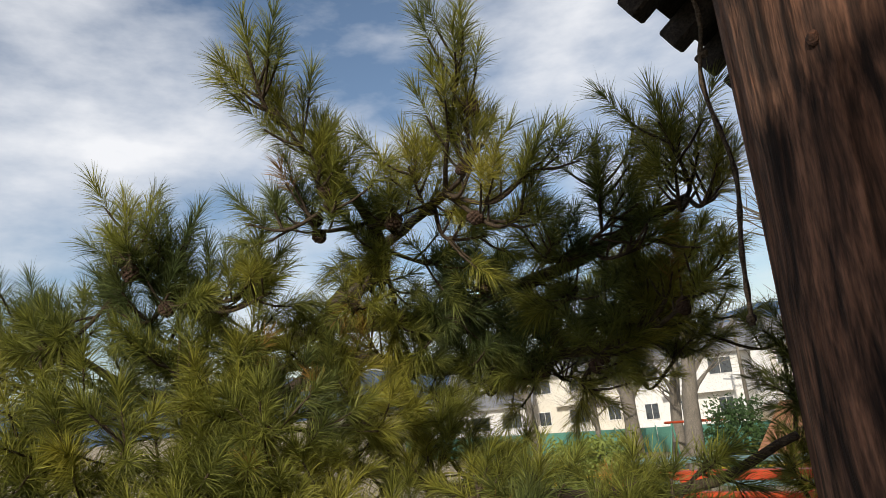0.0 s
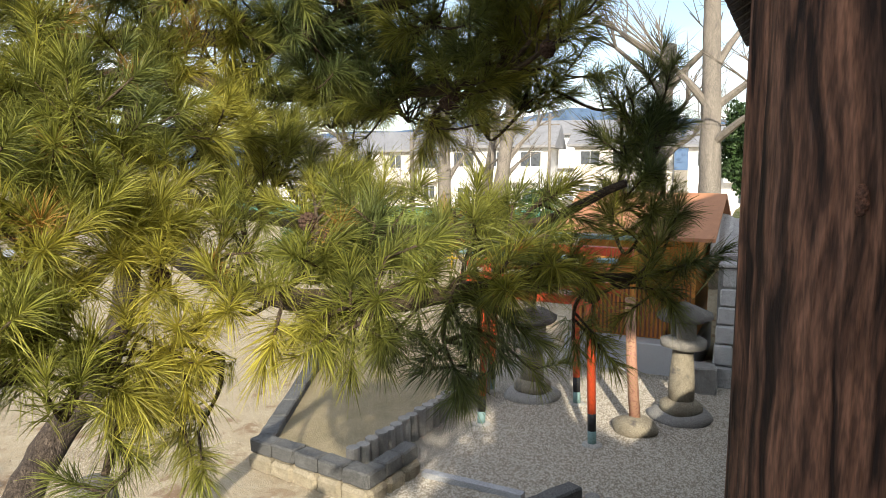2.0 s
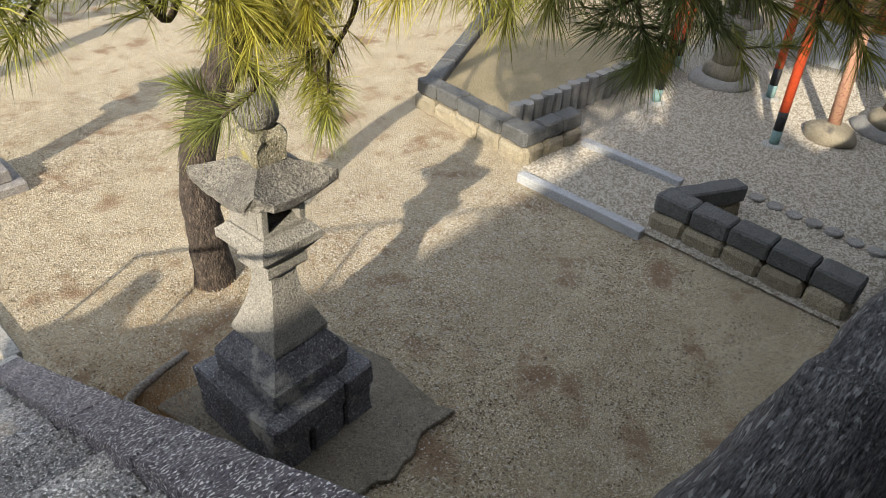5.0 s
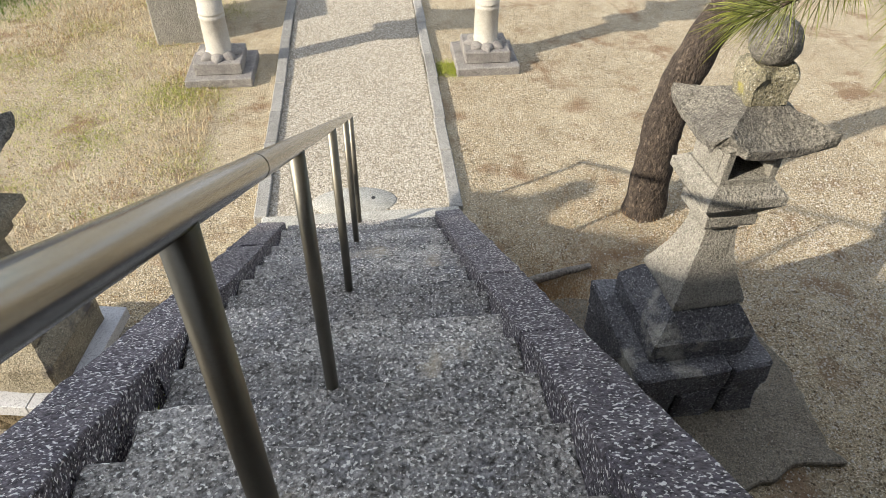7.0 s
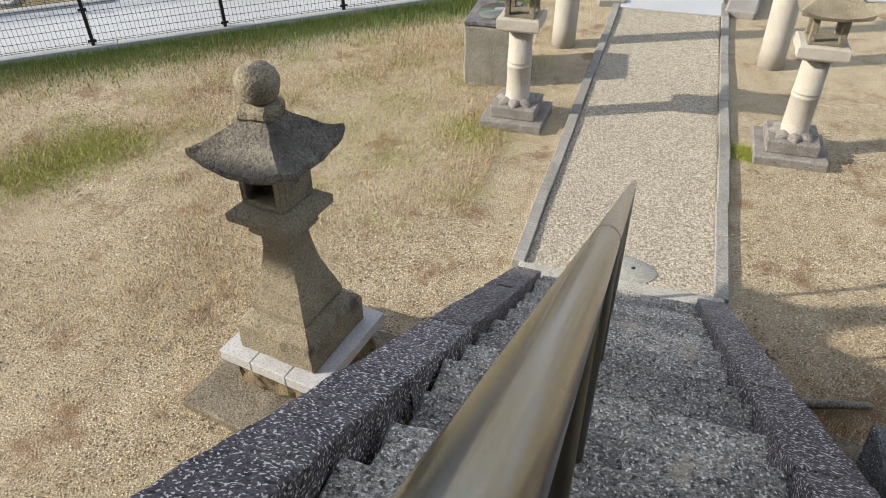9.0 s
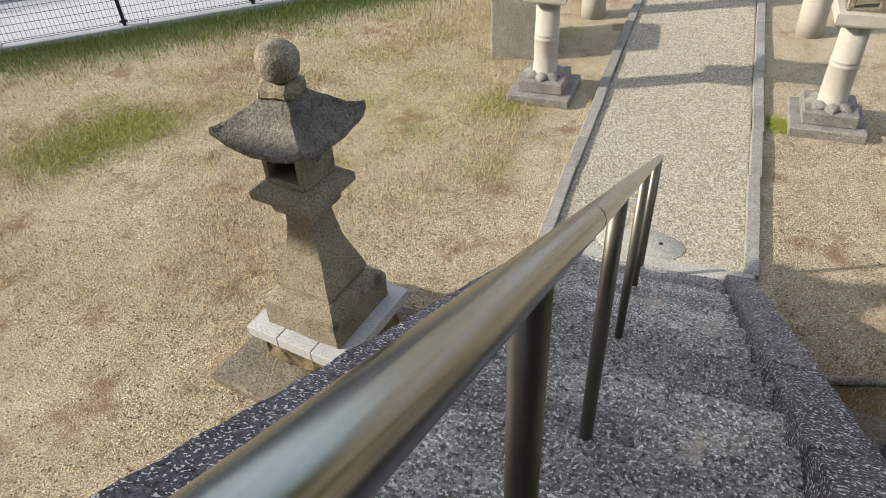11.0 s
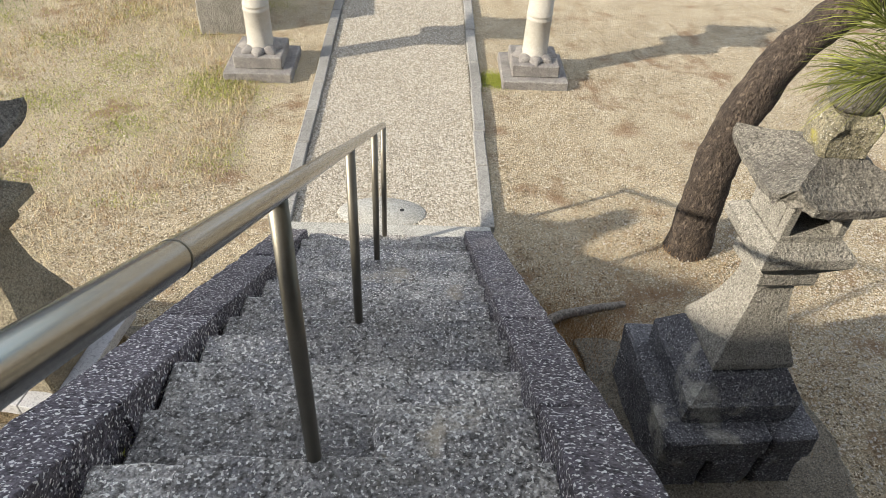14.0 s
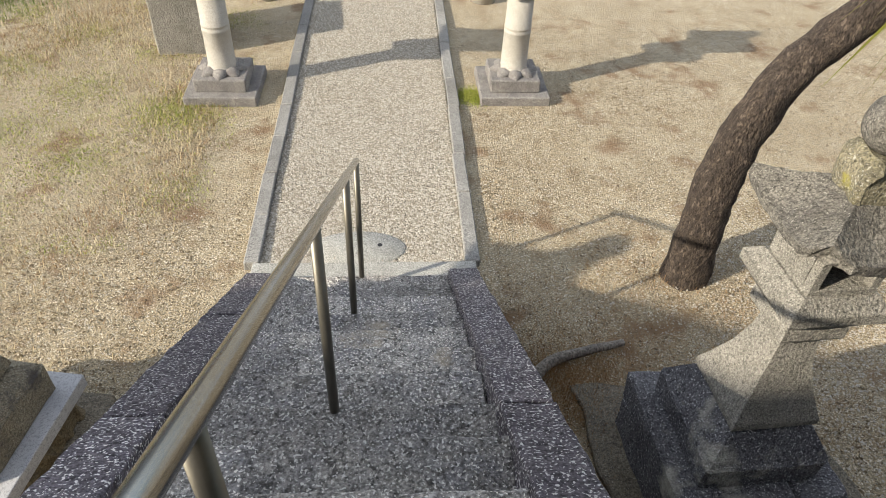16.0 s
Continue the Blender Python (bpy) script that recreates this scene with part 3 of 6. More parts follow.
# ---- handrail ----
def handrail():
    h = thing("handrail", pose(0, 0, 0), "brushed stainless steel handrail down the stairs", "handrail")

    def rail_z(y):
        return 1.205 - 0.566 * (y - 0.1)

    bm = bmesh.new()
    ys = [0.14, 0.0, -1.0, -2.0, -3.0, -3.6, -4.0, -4.6, -5.2]
    tube(bm, [(0, y, rail_z(y)) for y in ys], [0.0202] * len(ys), 32)
    part("rail", bm, M_STEEL, h, "shiny steel tube rail", True)
    for y in (-3.45, -1.45):
        bm = bmesh.new()
        tube(bm, [(0, y, rail_z(y)), (0, y - 0.004, rail_z(y - 0.004))], [0.0206, 0.0206], 32)
        part("rail_joint", bm, M_STEEL_DULL, h, "thin weld ring", True)
    for y, zb in ((0.10, 0.2), (-0.74, 0.72), (-1.90, 1.39), (-3.01, 2.09), (-3.81, 2.44)):
        bm = bmesh.new()
        tube(bm, [(0, y, zb - 0.03), (0, y, rail_z(y) - 0.015)], [0.0192, 0.0192], 20)
        part("post", bm, M_STEEL_DULL, h, "dull steel post", True)


handrail()


# ---- path kerbs ----
def path_kerbs():
    for sx, name in ((-1, "path_kerb_left"), (1, "path_kerb_right")):
        k = thing(name, pose(0, 0, 0), "line of low grey kerb stones along the gravel path", "kerb", kind="structure")
        y, i = 0.42, 0
        rnd = random.Random(5 + sx)
        while y < PATH_END:
            ln = rnd.choice((0.6, 0.75, 0.9))
            bm = bmesh.new()
            box(bm, -0.058, 0.058, 0.004, ln - 0.004, -0.08, 0.062, 0.008)
            roughen(bm, 0.006, 4, i + sx)
            o = part("kerb_stone", bm, M_KERB, k)
            o.matrix_basis = pose((-0.855 if sx < 0 else min(0.868, 0.838 + 0.012 * (y - 0.42))) + rnd.uniform(-0.006, 0.006), y, rnd.uniform(-0.006, 0.006), 0, 0, rnd.uniform(-0.4, 0.4))
            y += ln
            i += 1


path_kerbs()


def manhole():
    bm = bmesh.new()
    lathe(bm, [(0.37, -0.03), (0.38, 0.018), (0.365, 0.028)], 40)
    for v in bm.verts:
        v.co.y *= 0.55
    o = part("round_cover", bm, M_STRIP, None, "pale round concrete cover set in the gravel", True)
    o.location = (-0.05, 0.62, 0.004)
    tagged(o, category="cover")
    # no opening is cut: a thin black disc paints the hole's darkness
    bm = bmesh.new()
    bmesh.ops.create_cone(bm, cap_ends=True, segments=12, radius1=0.02, radius2=0.02, depth=0.006)
    q = part("hole", bm, M_BLACK, o)
    q.location = (0.17, 0.03, 0.027)


manhole()


# ---- square stone lanterns ----
def square_lantern(m, label, stone, roof_stone, step_stone, base, z, w, broken):
    """z: heights of the levels from the plinth's top to the ball's; w: half-widths of the levels."""
    t = thing("stone_lantern", m, label, "stone lantern", "pair of square stone lanterns")
    base(t, z["plinth"])
    side = -1 if broken else 1
    bm = rough_block(-w["step"], w["step"], -w["step"], w["step"], z["plinth"] - 0.01, z["step"], 0.06, 0.012, 0.016, seed=3 + side, freq=6)
    part("step_stone", bm, step_stone, t)
    bm = bmesh.new()
    square_solid(bm, [(w["step"] - 0.012, z["step"] - 0.004), (w["step"] - 0.02, z["step"] + 0.012), (w["foot"] + 0.005, z["foot"] - 0.012), (w["foot"] - 0.03, z["foot"])], 8)
    roughen(bm, 0.009, 8, 2)
    part("step_top", bm, step_stone, t, "sloping top of the step stone")
    bm = bmesh.new()
    rows = [(w["foot"] - 0.02, z["foot"] - 0.008), (w["foot"], z["foot"] + 0.02), (w["foot"], z["foot"] + 0.055)]
    z0 = z["foot"] + 0.055
    for i in range(1, 17):
        u = i / 16
        rows.append((w["waist"] + (w["foot"] - w["waist"]) * (1 - u) ** 1.75, z0 + (z["waist"] - z0) * u))
    square_solid(bm, rows, 8)
    roughen(bm, 0.006, 9, 3)
    part("shaft", bm, stone, t)
    bm = bmesh.new()
    square_solid(bm, [(w["waist"] + 0.004, z["waist"] - 0.003), (w["neck"] - 0.012, z["waist"] + 0.02), (w["neck"], z["waist"] + 0.04), (w["neck"], z["neck"] - 0.012), (w["neck"] - 0.012, z["neck"])], 6)
    roughen(bm, 0.005, 9, 4)
    part("neck", bm, stone, t)
    bm = bmesh.new()
    square_solid(bm, [(w["neck"] - 0.01, z["neck"] - 0.003), (w["plate"] - 0.01, z["plate"] - 0.065), (w["plate"], z["plate"] - 0.055), (w["plate"], z["plate"]), (w["plate"] - 0.008, z["plate"] + 0.008), (w["box"] + 0.012, z["box"])], 8)
    roughen(bm, 0.005, 9, 5)
    part("platform", bm, stone, t, "slab with a sloping upper face")
    b, h0, h1 = w["box"], z["box"] - 0.012, z["roof"] + 0.03
    bm = bmesh.new()
    box(bm, -b, b, -b, b, h0, h0 + 0.045, 0.006)
    roughen(bm, 0.004, 12, 6)
    fb = part("fire_box", bm, stone, t, "open stone fire box with a dark hollow")
    for qx in (-1, 1):
        for qy in (-1, 1):
            bm = bmesh.new()
            cx, cy = qx * (b - 0.024), qy * (b - 0.024)
            box(bm, cx - 0.024, cx + 0.024, cy - 0.024, cy + 0.024, h0 + 0.043, h1 - 0.028, 0.006)
            roughen(bm, 0.003, 12, 6)
            part("corner_post", bm, stone, fb)
    bm = bmesh.new()
    box(bm, -b, b, -b, b, h1 - 0.03, h1, 0.006)
    part("lintel", bm, stone, fb)
    # walls with a round light on one side, a closed back and a far side
    for x0, x1, y0, y1 in ((0.0 - b, 0.024 - b, 0.047 - b, b - 0.047), (b - 0.024, b, 0.047 - b, b - 0.047), (0.047 - b, b - 0.047, b - 0.024, b - 0.002)):
        bm = bmesh.new()
        box(bm, x0, x1, y0, y1, h0 + 0.043, h1 - 0.028)
        part("side_panel", bm, stone, fb)
    zc = (h0 + h1) / 2 + 0.015
    bm = bmesh.new()
    ring = [(side * (b + 0.002), 0.038 * math.cos(a), zc + 0.038 * math.sin(a)) for a in [k * math.pi / 10 for k in range(21)]]
    tube(bm, ring, [0.007] * 21, 6, cap=False)
    part("round_rim", bm, stone, fb, smooth=True)
    # flat dark disc on the closed panel, its colour standing for the hole's shade
    bm = bmesh.new()
    lathe(bm, [(0.036, -0.004), (0.036, 0.004)], 20, pose(side * (b + 0.001), 0, zc, 0, 90, 0))
    part("round_recess", bm, M_LANTERN_DARK, fb)
    r, zf, zr = w["roof"], z["roof"], z["cap"]
    lift, curve = (0.06, 0.95) if broken else (0.075, 1.12)
    bm = bmesh.new()
    rows = [(b - 0.01, zf + 0.01), (r * 0.80, zf + 0.002, 0.02), (r * 0.985, zf + 0.006, lift * 0.85), (r, zf + 0.016, lift), (r * 0.99, zf + 0.05, lift)]
    for i in range(1, 12):
        u = i / 11
        rows.append((r * 0.99 * (1 - u) + 0.09 * u, zf + 0.05 + (zr - zf - 0.05) * u ** curve, lift * (1 - u) ** 2.2))
    square_solid(bm, rows, 14)
    for v in bm.verts:
        # hips stand proud, the slopes between them sag
        q = max(abs(v.co.x), abs(v.co.y), 1e-4)
        hip = min(abs(v.co.x), abs(v.co.y)) / q
        if v.co.z > zf + 0.06 and q > 0.1:
            v.co.z += 0.022 * (hip ** 4 - 0.35) * min(1, (q - 0.1) / 0.08)
        if broken:
            d = (-v.co.x - v.co.y) - 1.62 * r + 0.05 * noise.noise(v.co * 14)
            if d > 0:
                v.co.x += d * 0.62
                v.co.y += d * 0.62
    roughen(bm, 0.010, 9, 7)
    roughen(bm, 0.006, 26, 8)
    part("roof", bm, roof_stone, t, "dark hipped stone roof with a broken corner" if broken else "dark hipped stone roof with raised corners", False)
    bm = rough_block(-0.115, 0.115, -0.115, 0.115, zr - 0.03, z["ball"] + 0.01, 0.045, 0.03, 0.035, seed=12 + side, freq=8)
    part("neck_stone", bm, M_LICHEN if broken else stone, t, "rough neck stone spotted with yellow lichen" if broken else "rough grey neck stone")
    top, rad = z["top"], (z["top"] - z["ball"]) / 2 + 0.014
    bm = bmesh.new()
    bmesh.ops.create_icosphere(bm, subdivisions=4, radius=rad)
    for v in bm.verts:
        if not broken and v.co.z < -0.45 * rad:
            v.co.x *= 1.05
            v.co.y *= 1.05
        v.co.z = v.co.z * 0.95 + (z["ball"] + top) / 2
    roughen(bm, 0.010, 8, 9)
    roughen(bm, 0.004, 30, 10)
    part("ball", bm, roof_stone if broken else stone, t, "round weathered finial stone", True)
    return t


def base_right(t, zp):
    for a, b, c, d in ((-0.445, 0.16, -0.445, 0.445), (0.166, 0.445, -0.445, 0.445)):
        bm = rough_block(a, b, c, d, zp - 0.205, zp, 0.06, 0.016, 0.018, seed=21 + a, freq=6)
        part("plinth_top", bm, M_BASE_DARK, t, "dark speckled plinth stone")
    for a, b in ((-0.435, -0.15), (-0.142, 0.16), (0.168, 0.435)):
        bm = rough_block(a, b, -0.435, 0.435, 0.0, zp - 0.21, 0.07, 0.018, 0.02, seed=22 + a)
        part("plinth_block", bm, M_BASE_DARK, t)
    bm = rough_block(-0.62, 0.78, -0.88, 0.74, -0.05, 0.035, 0.06, 0.012, 0.01, seed=25, freq=5)
    for v in bm.verts:
        k = 0.10 * noise.noise((v.co.x * 1.7, v.co.y * 1.7, 4)) + 0.05 * noise.noise((v.co.x * 6, v.co.y * 6, 9))
        v.co.x += k * max(0, abs(v.co.x) - 0.4) / 0.35
        v.co.y += k * max(0, abs(v.co.y) - 0.4) / 0.35 - 0.25 * max(0, v.co.x - 0.45) * (v.co.y < -0.5)
    part("ground_slab", bm, M_SLAB, t, "broken flat brown-grey ground slab")


def base_left(t, zp):
    for a, b in ((-0.42, -0.15), (-0.146, 0.146), (0.15, 0.42)):
        bm = bmesh.new()
        box(bm, a, b, -0.42, 0.42, zp - 0.09, zp, 0.004)
        part("granite_slab", bm, M_WHITE_GRANITE, t, "clean white granite slab")
    bm = rough_block(-0.37, 0.37, -0.38, 0.38, 0.04, zp - 0.092, 0.05, 0.055, 0.03, seed=31, freq=7)
    part("rough_core", bm, M_ROUGH, t, "crumbling brown core")
    bm = rough_block(-0.58, 0.5, -0.72, 0.5, -0.06, 0.06, 0.08, 0.016, 0.012, seed=33, freq=5)
    part("ground_slab", bm, M_SLAB, t, "dark flat ground slab")


M_LICHEN = material("lichen_stone", (0.25, 0.225, 0.155), (0.15, 0.135, 0.085), 8, 0.95, 0.9, 60, (0.45, 0.43, 0.36), 120, 0.62, stain=(0.30, 0.27, 0.04), stain_scale=6, stain_at=0.58, grain=0.4)
M_SLAB = material("ground_slab_stone", (0.24, 0.21, 0.16), (0.15, 0.13, 0.095), 4, 0.95, 0.7, 45, (0.34, 0.31, 0.25), 90, 0.63, grain=0.45)
square_lantern(pose(2.062, -1.433, 0, 0, 0, 3.4), "grey square stone lantern, broken roof corner, dark stepped base", M_LANTERN, M_LANTERN_DARK, M_BASE_DARK, base_right,
               dict(plinth=0.49, step=0.66, foot=0.815, waist=1.36, neck=1.47, plate=1.63, box=1.69, roof=1.925, cap=2.125, ball=2.295, top=2.51),
               dict(step=0.325, foot=0.222, waist=0.095, neck=0.15, plate=0.226, box=0.158, roof=0.30), True)
square_lantern(pose(-2.07, -1.19, 0, 0, 0, -9), "brown square stone lantern on white granite slabs", M_LANTERN_BROWN, M_LANTERN_DARK, M_LANTERN_BROWN, base_left,
               dict(plinth=0.35, step=0.575, foot=0.645, waist=1.24, neck=1.335, plate=1.445, box=1.50, roof=1.785, cap=2.06, ball=2.135, top=2.36),
               dict(step=0.315, foot=0.222, waist=0.105, neck=0.155, plate=0.235, box=0.155, roof=0.325), False)


# ---- round-column lanterns ----
def column_lantern():
    t = thing("column_lantern", pose(-1.53, 3.25, 0), "pale granite lantern on a round column with a lotus base", "stone lantern", "pair of column lanterns")
    bm = rough_block(-0.37, 0.37, -0.37, 0.37, -0.05, 0.095, 0.2, 0.006, 0.012, seed=50)
    part("base_plate", bm, M_COLBASE, t)
    bm = rough_block(-0.265, 0.265, -0.265, 0.265, 0.095, 0.235, 0.12, 0.006, 0.012, seed=51)
    lotus = part("lotus_base", bm, M_COLBASE, t, "carved lotus petal base")
    me = None
    for i in range(8):
        bm = bmesh.new()
        bmesh.ops.create_icosphere(bm, subdivisions=2, radius=0.085)
        for v in bm.verts:
            v.co.x *= 1.25
            v.co.z *= 0.55
            if v.co.x > 0:
                v.co.y *= 1 - 0.75 * (v.co.x / 0.11)
                v.co.z -= 0.35 * v.co.x
        if me is None:
            me = mesh_of("petal", bm, M_COLBASE, True)
        else:
            bm.free()
        a = i * 45
        piece("petal", me, lotus, pose(0.165 * math.cos(radians(a)), 0.165 * math.sin(radians(a)), 0.255, 0, 0, a))
    bm = bmesh.new()
    lathe(bm, [(0.165, 0.23), (0.165, 0.27), (0.14, 0.30), (0.137, 0.66), (0.141, 0.665), (0.141, 0.69), (0.137, 0.695), (0.137, 0.72), (0.141, 0.725), (0.141, 0.735), (0.136, 0.74), (0.132, 1.10)], 36)
    part("column", bm, M_COLUMN, t, "pale round shaft with a ring", True)
    bm = bmesh.new()
    square_solid(bm, [(0.14, 1.09), (0.19, 1.12), (0.225, 1.13), (0.235, 1.15), (0.235, 1.25), (0.22, 1.26)], 6)
    roughen(bm, 0.006, 8, 1)
    part("platform", bm, M_COLUMN, t)
    bm = bmesh.new()
    box(bm, -0.165, 0.165, -0.165, 0.165, 1.25, 1.29, 0.005)
    fb = part("fire_box", bm, M_LANTERN_BROWN, t, "open stone fire box")
    for qx in (-1, 1):
        for qy in (-1, 1):
            bm = bmesh.new()
            box(bm, qx * 0.135 - 0.03, qx * 0.135 + 0.03, qy * 0.135 - 0.03, qy * 0.135 + 0.03, 1.288, 1.505, 0.005)
            part("corner_post", bm, M_LANTERN_BROWN, fb)
    bm = bmesh.new()
    box(bm, -0.165, 0.165, -0.165, 0.165, 1.50, 1.535, 0.005)
    part("lintel", bm, M_LANTERN_BROWN, fb)
    bm = bmesh.new()
    square_solid(bm, [(0.16, 1.53), (0.30, 1.545, 0.03), (0.315, 1.575, 0.06), (0.22, 1.68, 0.02), (0.10, 1.78)], 8)
    roughen(bm, 0.008, 7, 3)
    part("roof", bm, M_LANTERN_BROWN, t)
    bm = bmesh.new()
    bmesh.ops.create_icosphere(bm, subdivisions=2, radius=0.1, matrix=pose(0, 0, 1.86))
    part("ball", bm, M_LANTERN_BROWN, t, smooth=True)
    copy_thing(t, pose(1.53, 3.28, 0))


column_lantern()


def stone_torii():
    t = thing("stone_gate", pose(0, 0, 0), "tall stone gate with plain round legs over the path", "gate")
    for x in (-1.42, 1.48):
        bm = bmesh.new()
        lathe(bm, [(0.175, -0.05), (0.172, 0.3), (0.155, 3.6)], 32)
        roughen(bm, 0.004, 5, 1)
        for v in bm.verts:
            v.co.x += x - 0.02 * v.co.z * (1 if x > 0 else -1)
            v.co.y += 5.82
        part("leg", bm, M_COLUMN, t, smooth=True)
    bm = rough_block(-1.9, 1.95, 5.7, 5.94, 2.8, 3.02, 0.4, 0.005, 0.02, seed=3)
    part("tie_beam", bm, M_COLUMN, t)
    bm = rough_block(-2.5, 2.55, 5.65, 6.0, 3.5, 3.8, 0.3, 0.005, 0.03, seed=4)
    for v in bm.verts:
        v.co.z += 0.03 * v.co.x ** 2
    part("top_beam", bm, M_COLUMN, t)


stone_torii()


def basin():
    bm = rough_block(-0.31, 0.31, -0.45, 0.45, -0.04, 0.78, 0.12, 0.016, 0.02, seed=61)
    t = part("stone_basin", bm, M_LANTERN, None, "rough-hewn grey stone water basin")
    tagged(t, category="basin")
    t.matrix_basis = pose(-2.16, 4.5, 0, 0, 0, 4)
    bm = rough_block(-0.31, 0.31, -0.45, 0.45, 0.78, 0.84, 0.2, 0.006, 0.012, seed=62)
    part("rim", bm, M_BASE_DARK, t)
    bm = bmesh.new()
    lathe(bm, [(0.22, 0.845), (0.215, 0.85)], 28)
    for v in bm.verts:
        v.co.y *= 1.5
    part("water", bm, M_WATER, t, "still dark water", True)


basin()


# ---- far end of the path and the road ----
def path_end():
    bm = rough_block(-0.80, 0.86, 7.66, 9.6, -0.05, 0.05, 0.5, 0.004, 0.01, seed=70)
    tagged(part("entry_slab", bm, M_ROAD, None, "pale smooth concrete entry slab"), category="slab", kind="structure")
    for x, r in ((-1.12, 14), (1.2, -8)):
        bm = rough_block(-0.24, 0.24, -0.75, 0.75, -0.05, 0.22, 0.2, 0.012, 0.03, seed=71 + r)
        for v in bm.verts:
            if v.co.z > 0:
                v.co.z *= 0.45 + 0.4 * (v.co.y + 0.75)
        o = part("entry_stone", bm, M_KERB, None, "sloping grey stone beside the entry slab")
        o.matrix_basis = pose(x, 8.5, 0, 0, 0, r)
        tagged(o, category="stone")
    d = Vector((0.757, 0.653))
    nrm = Vector((-0.653, 0.757))
    a, b = Vector((-8.08, 3.6)) - d * 14, Vector((-8.08, 3.6)) + d * 7.4
    flat_sheet("road", [tuple(a + nrm * 0.28), tuple(b + nrm * 0.28), tuple(b + d * 30 + nrm * 0.28), tuple(b + d * 30 + nrm * 2.5), tuple(a + nrm * 2.5)], 0.03, M_ROAD, "pale concrete road beyond the fence", "road")
    flat_sheet("road_front", [(-3.0, 8.3), (8.0, 9.8), (8.0, 14.5), (-3.0, 14.0)], 0.034, M_ROAD, "pale concrete road before the grounds", "road")
    wire_fence("low black wire mesh fence on a concrete kerb", a, d, nrm, 21.4, 11)
    wire_fence("black wire mesh fence along the far side of the road", a + nrm * 2.36, d, nrm, 14.4, 7)
    for name, u0, u1, v0, v1, mat_, label, cat in (
            ("garden_soil", 0, 22, 2.5, 9.0, M_BED, "brown planted soil beyond the road", "soil"),):
        c = [a + d * u + nrm * v for u, v in ((u0, v0), (u1, v0), (u1, v1), (u0, v1))]
        flat_sheet(name, [tuple(q) for q in c], 0.024, mat_, label, cat)
    ang = math.degrees(math.atan2(d.y, d.x))
    for u, v, ln in ((10.4, 3.9, 2.4), (11.5, 3.9, 2.4), (12.7, 3.9, 2.2)):
        bm = rough_block(-0.33, 0.33, -ln / 2, ln / 2, -0.02, 0.10, 0.3, 0.006, 0.012, seed=u)
        o = tagged(part("garden_slab", bm, M_CONCRETE, None, "pale concrete slab laid across the garden strip"), category="slab", group="garden slabs")
        q = a + d * u + nrm * v
        o.matrix_basis = pose(q.x, q.y, 0, 0, 0, ang - 18)
    t = thing("board_fence", pose(0, 0, 0), "red-brown slatted board fence beyond the road", "fence")
    bm = bmesh.new()
    box(bm, -0.9, 0.9, -0.012, 0.012, 0, 0.1, 0.004)
    me = mesh_of("board", bm, M_SLAT)
    bm = bmesh.new()
    box(bm, -0.04, 0.04, -0.04, 0.04, -0.05, 1.15, 0.006)
    post = mesh_of("fence_post", bm, M_BOARD_DARK)
    for i in range(4):
        q = a + d * (17.4 + 1.9 * i) + nrm * 2.75
        for k in range(8):
            piece("board", me, t, pose(q.x, q.y, 0.12 + 0.125 * k, 0, 0, ang))
        p = q - d * 0.95
        piece("fence_post", post, t, pose(p.x, p.y, 0, 0, 0, ang))
    q = a + d * 9.0 + nrm * 8.6
    bm = bmesh.new()
    box(bm, -9, 16, 0, 0.3, -0.05, 4.5)
    wl = tagged(part("house_wall_north", bm, M_CONCRETE, None, "grey house wall across the road"), category="wall", kind="structure")
    wl.matrix_basis = pose(q.x, q.y, 0, 0, 0, ang)


def wire_fence(label, a, d, nrm, length, posts):
    f = thing("wire_fence", pose(0, 0, 0), label, "fence", "wire fences by the road")
    ang = math.degrees(math.atan2(d.y, d.x))
    for i in range(int(length / 2.05)):
        p = a + d * (2.05 * i)
        bm = bmesh.new()
        box(bm, -0.003, 2.0 + 0.03, -0.09, 0.09, -0.1, 0.09, 0.01)
        o = part("base_kerb", bm, M_CONCRETE, f)
        o.matrix_basis = pose(p.x, p.y, 0, 0, 0, ang)
    bm = bmesh.new()
    box(bm, -0.026, 0.026, -0.026, 0.026, 0.05, 1.22, 0.004)
    for z in (0.16, 0.62, 1.1):
        box(bm, -0.06, 0.06, -0.032, -0.02, z - 0.02, z + 0.02, 0.004)
    me = mesh_of("post", bm, M_WIRE)
    for i in range(posts):
        p = a + d * (14 % 1.935 + 1.935 * i)
        piece("post", me, f, pose(p.x, p.y, 0, 0, 0, ang))
    verts, faces = [], []

    def wire(p, q, r):
        base = len(verts)
        u = Vector((nrm.x, nrm.y, 0)) * r
        w = Vector((0, 0, r)) if abs(q[2] - p[2]) < 0.01 else Vector((d.x, d.y, 0)) * r
        for c in (p, q):
            for o in (u, w, -u, -w):
                verts.append(tuple(Vector(c) + o))
        for k in range(4):
            faces.append((base + k, base + (k + 1) % 4, base + 4 + (k + 1) % 4, base + 4 + k))

    length -= 0.2
    for z in (0.12, 0.145, 0.25, 0.36, 0.47, 0.58, 0.69, 0.80, 0.91, 1.02, 1.11, 1.135):
        wire((a.x, a.y, z), (a.x + d.x * length, a.y + d.y * length, z), 0.0036)
    for i in range(int(length / 0.06)):
        p = a + d * (i * 0.06)
        wire((p.x, p.y, 0.1), (p.x, p.y, 1.15), 0.0026)
    o = new("wire_mesh", strips("wire_mesh", verts, faces, M_WIRE))
    o.parent = f
    tagged(o, "black welded wire mesh")


path_end()


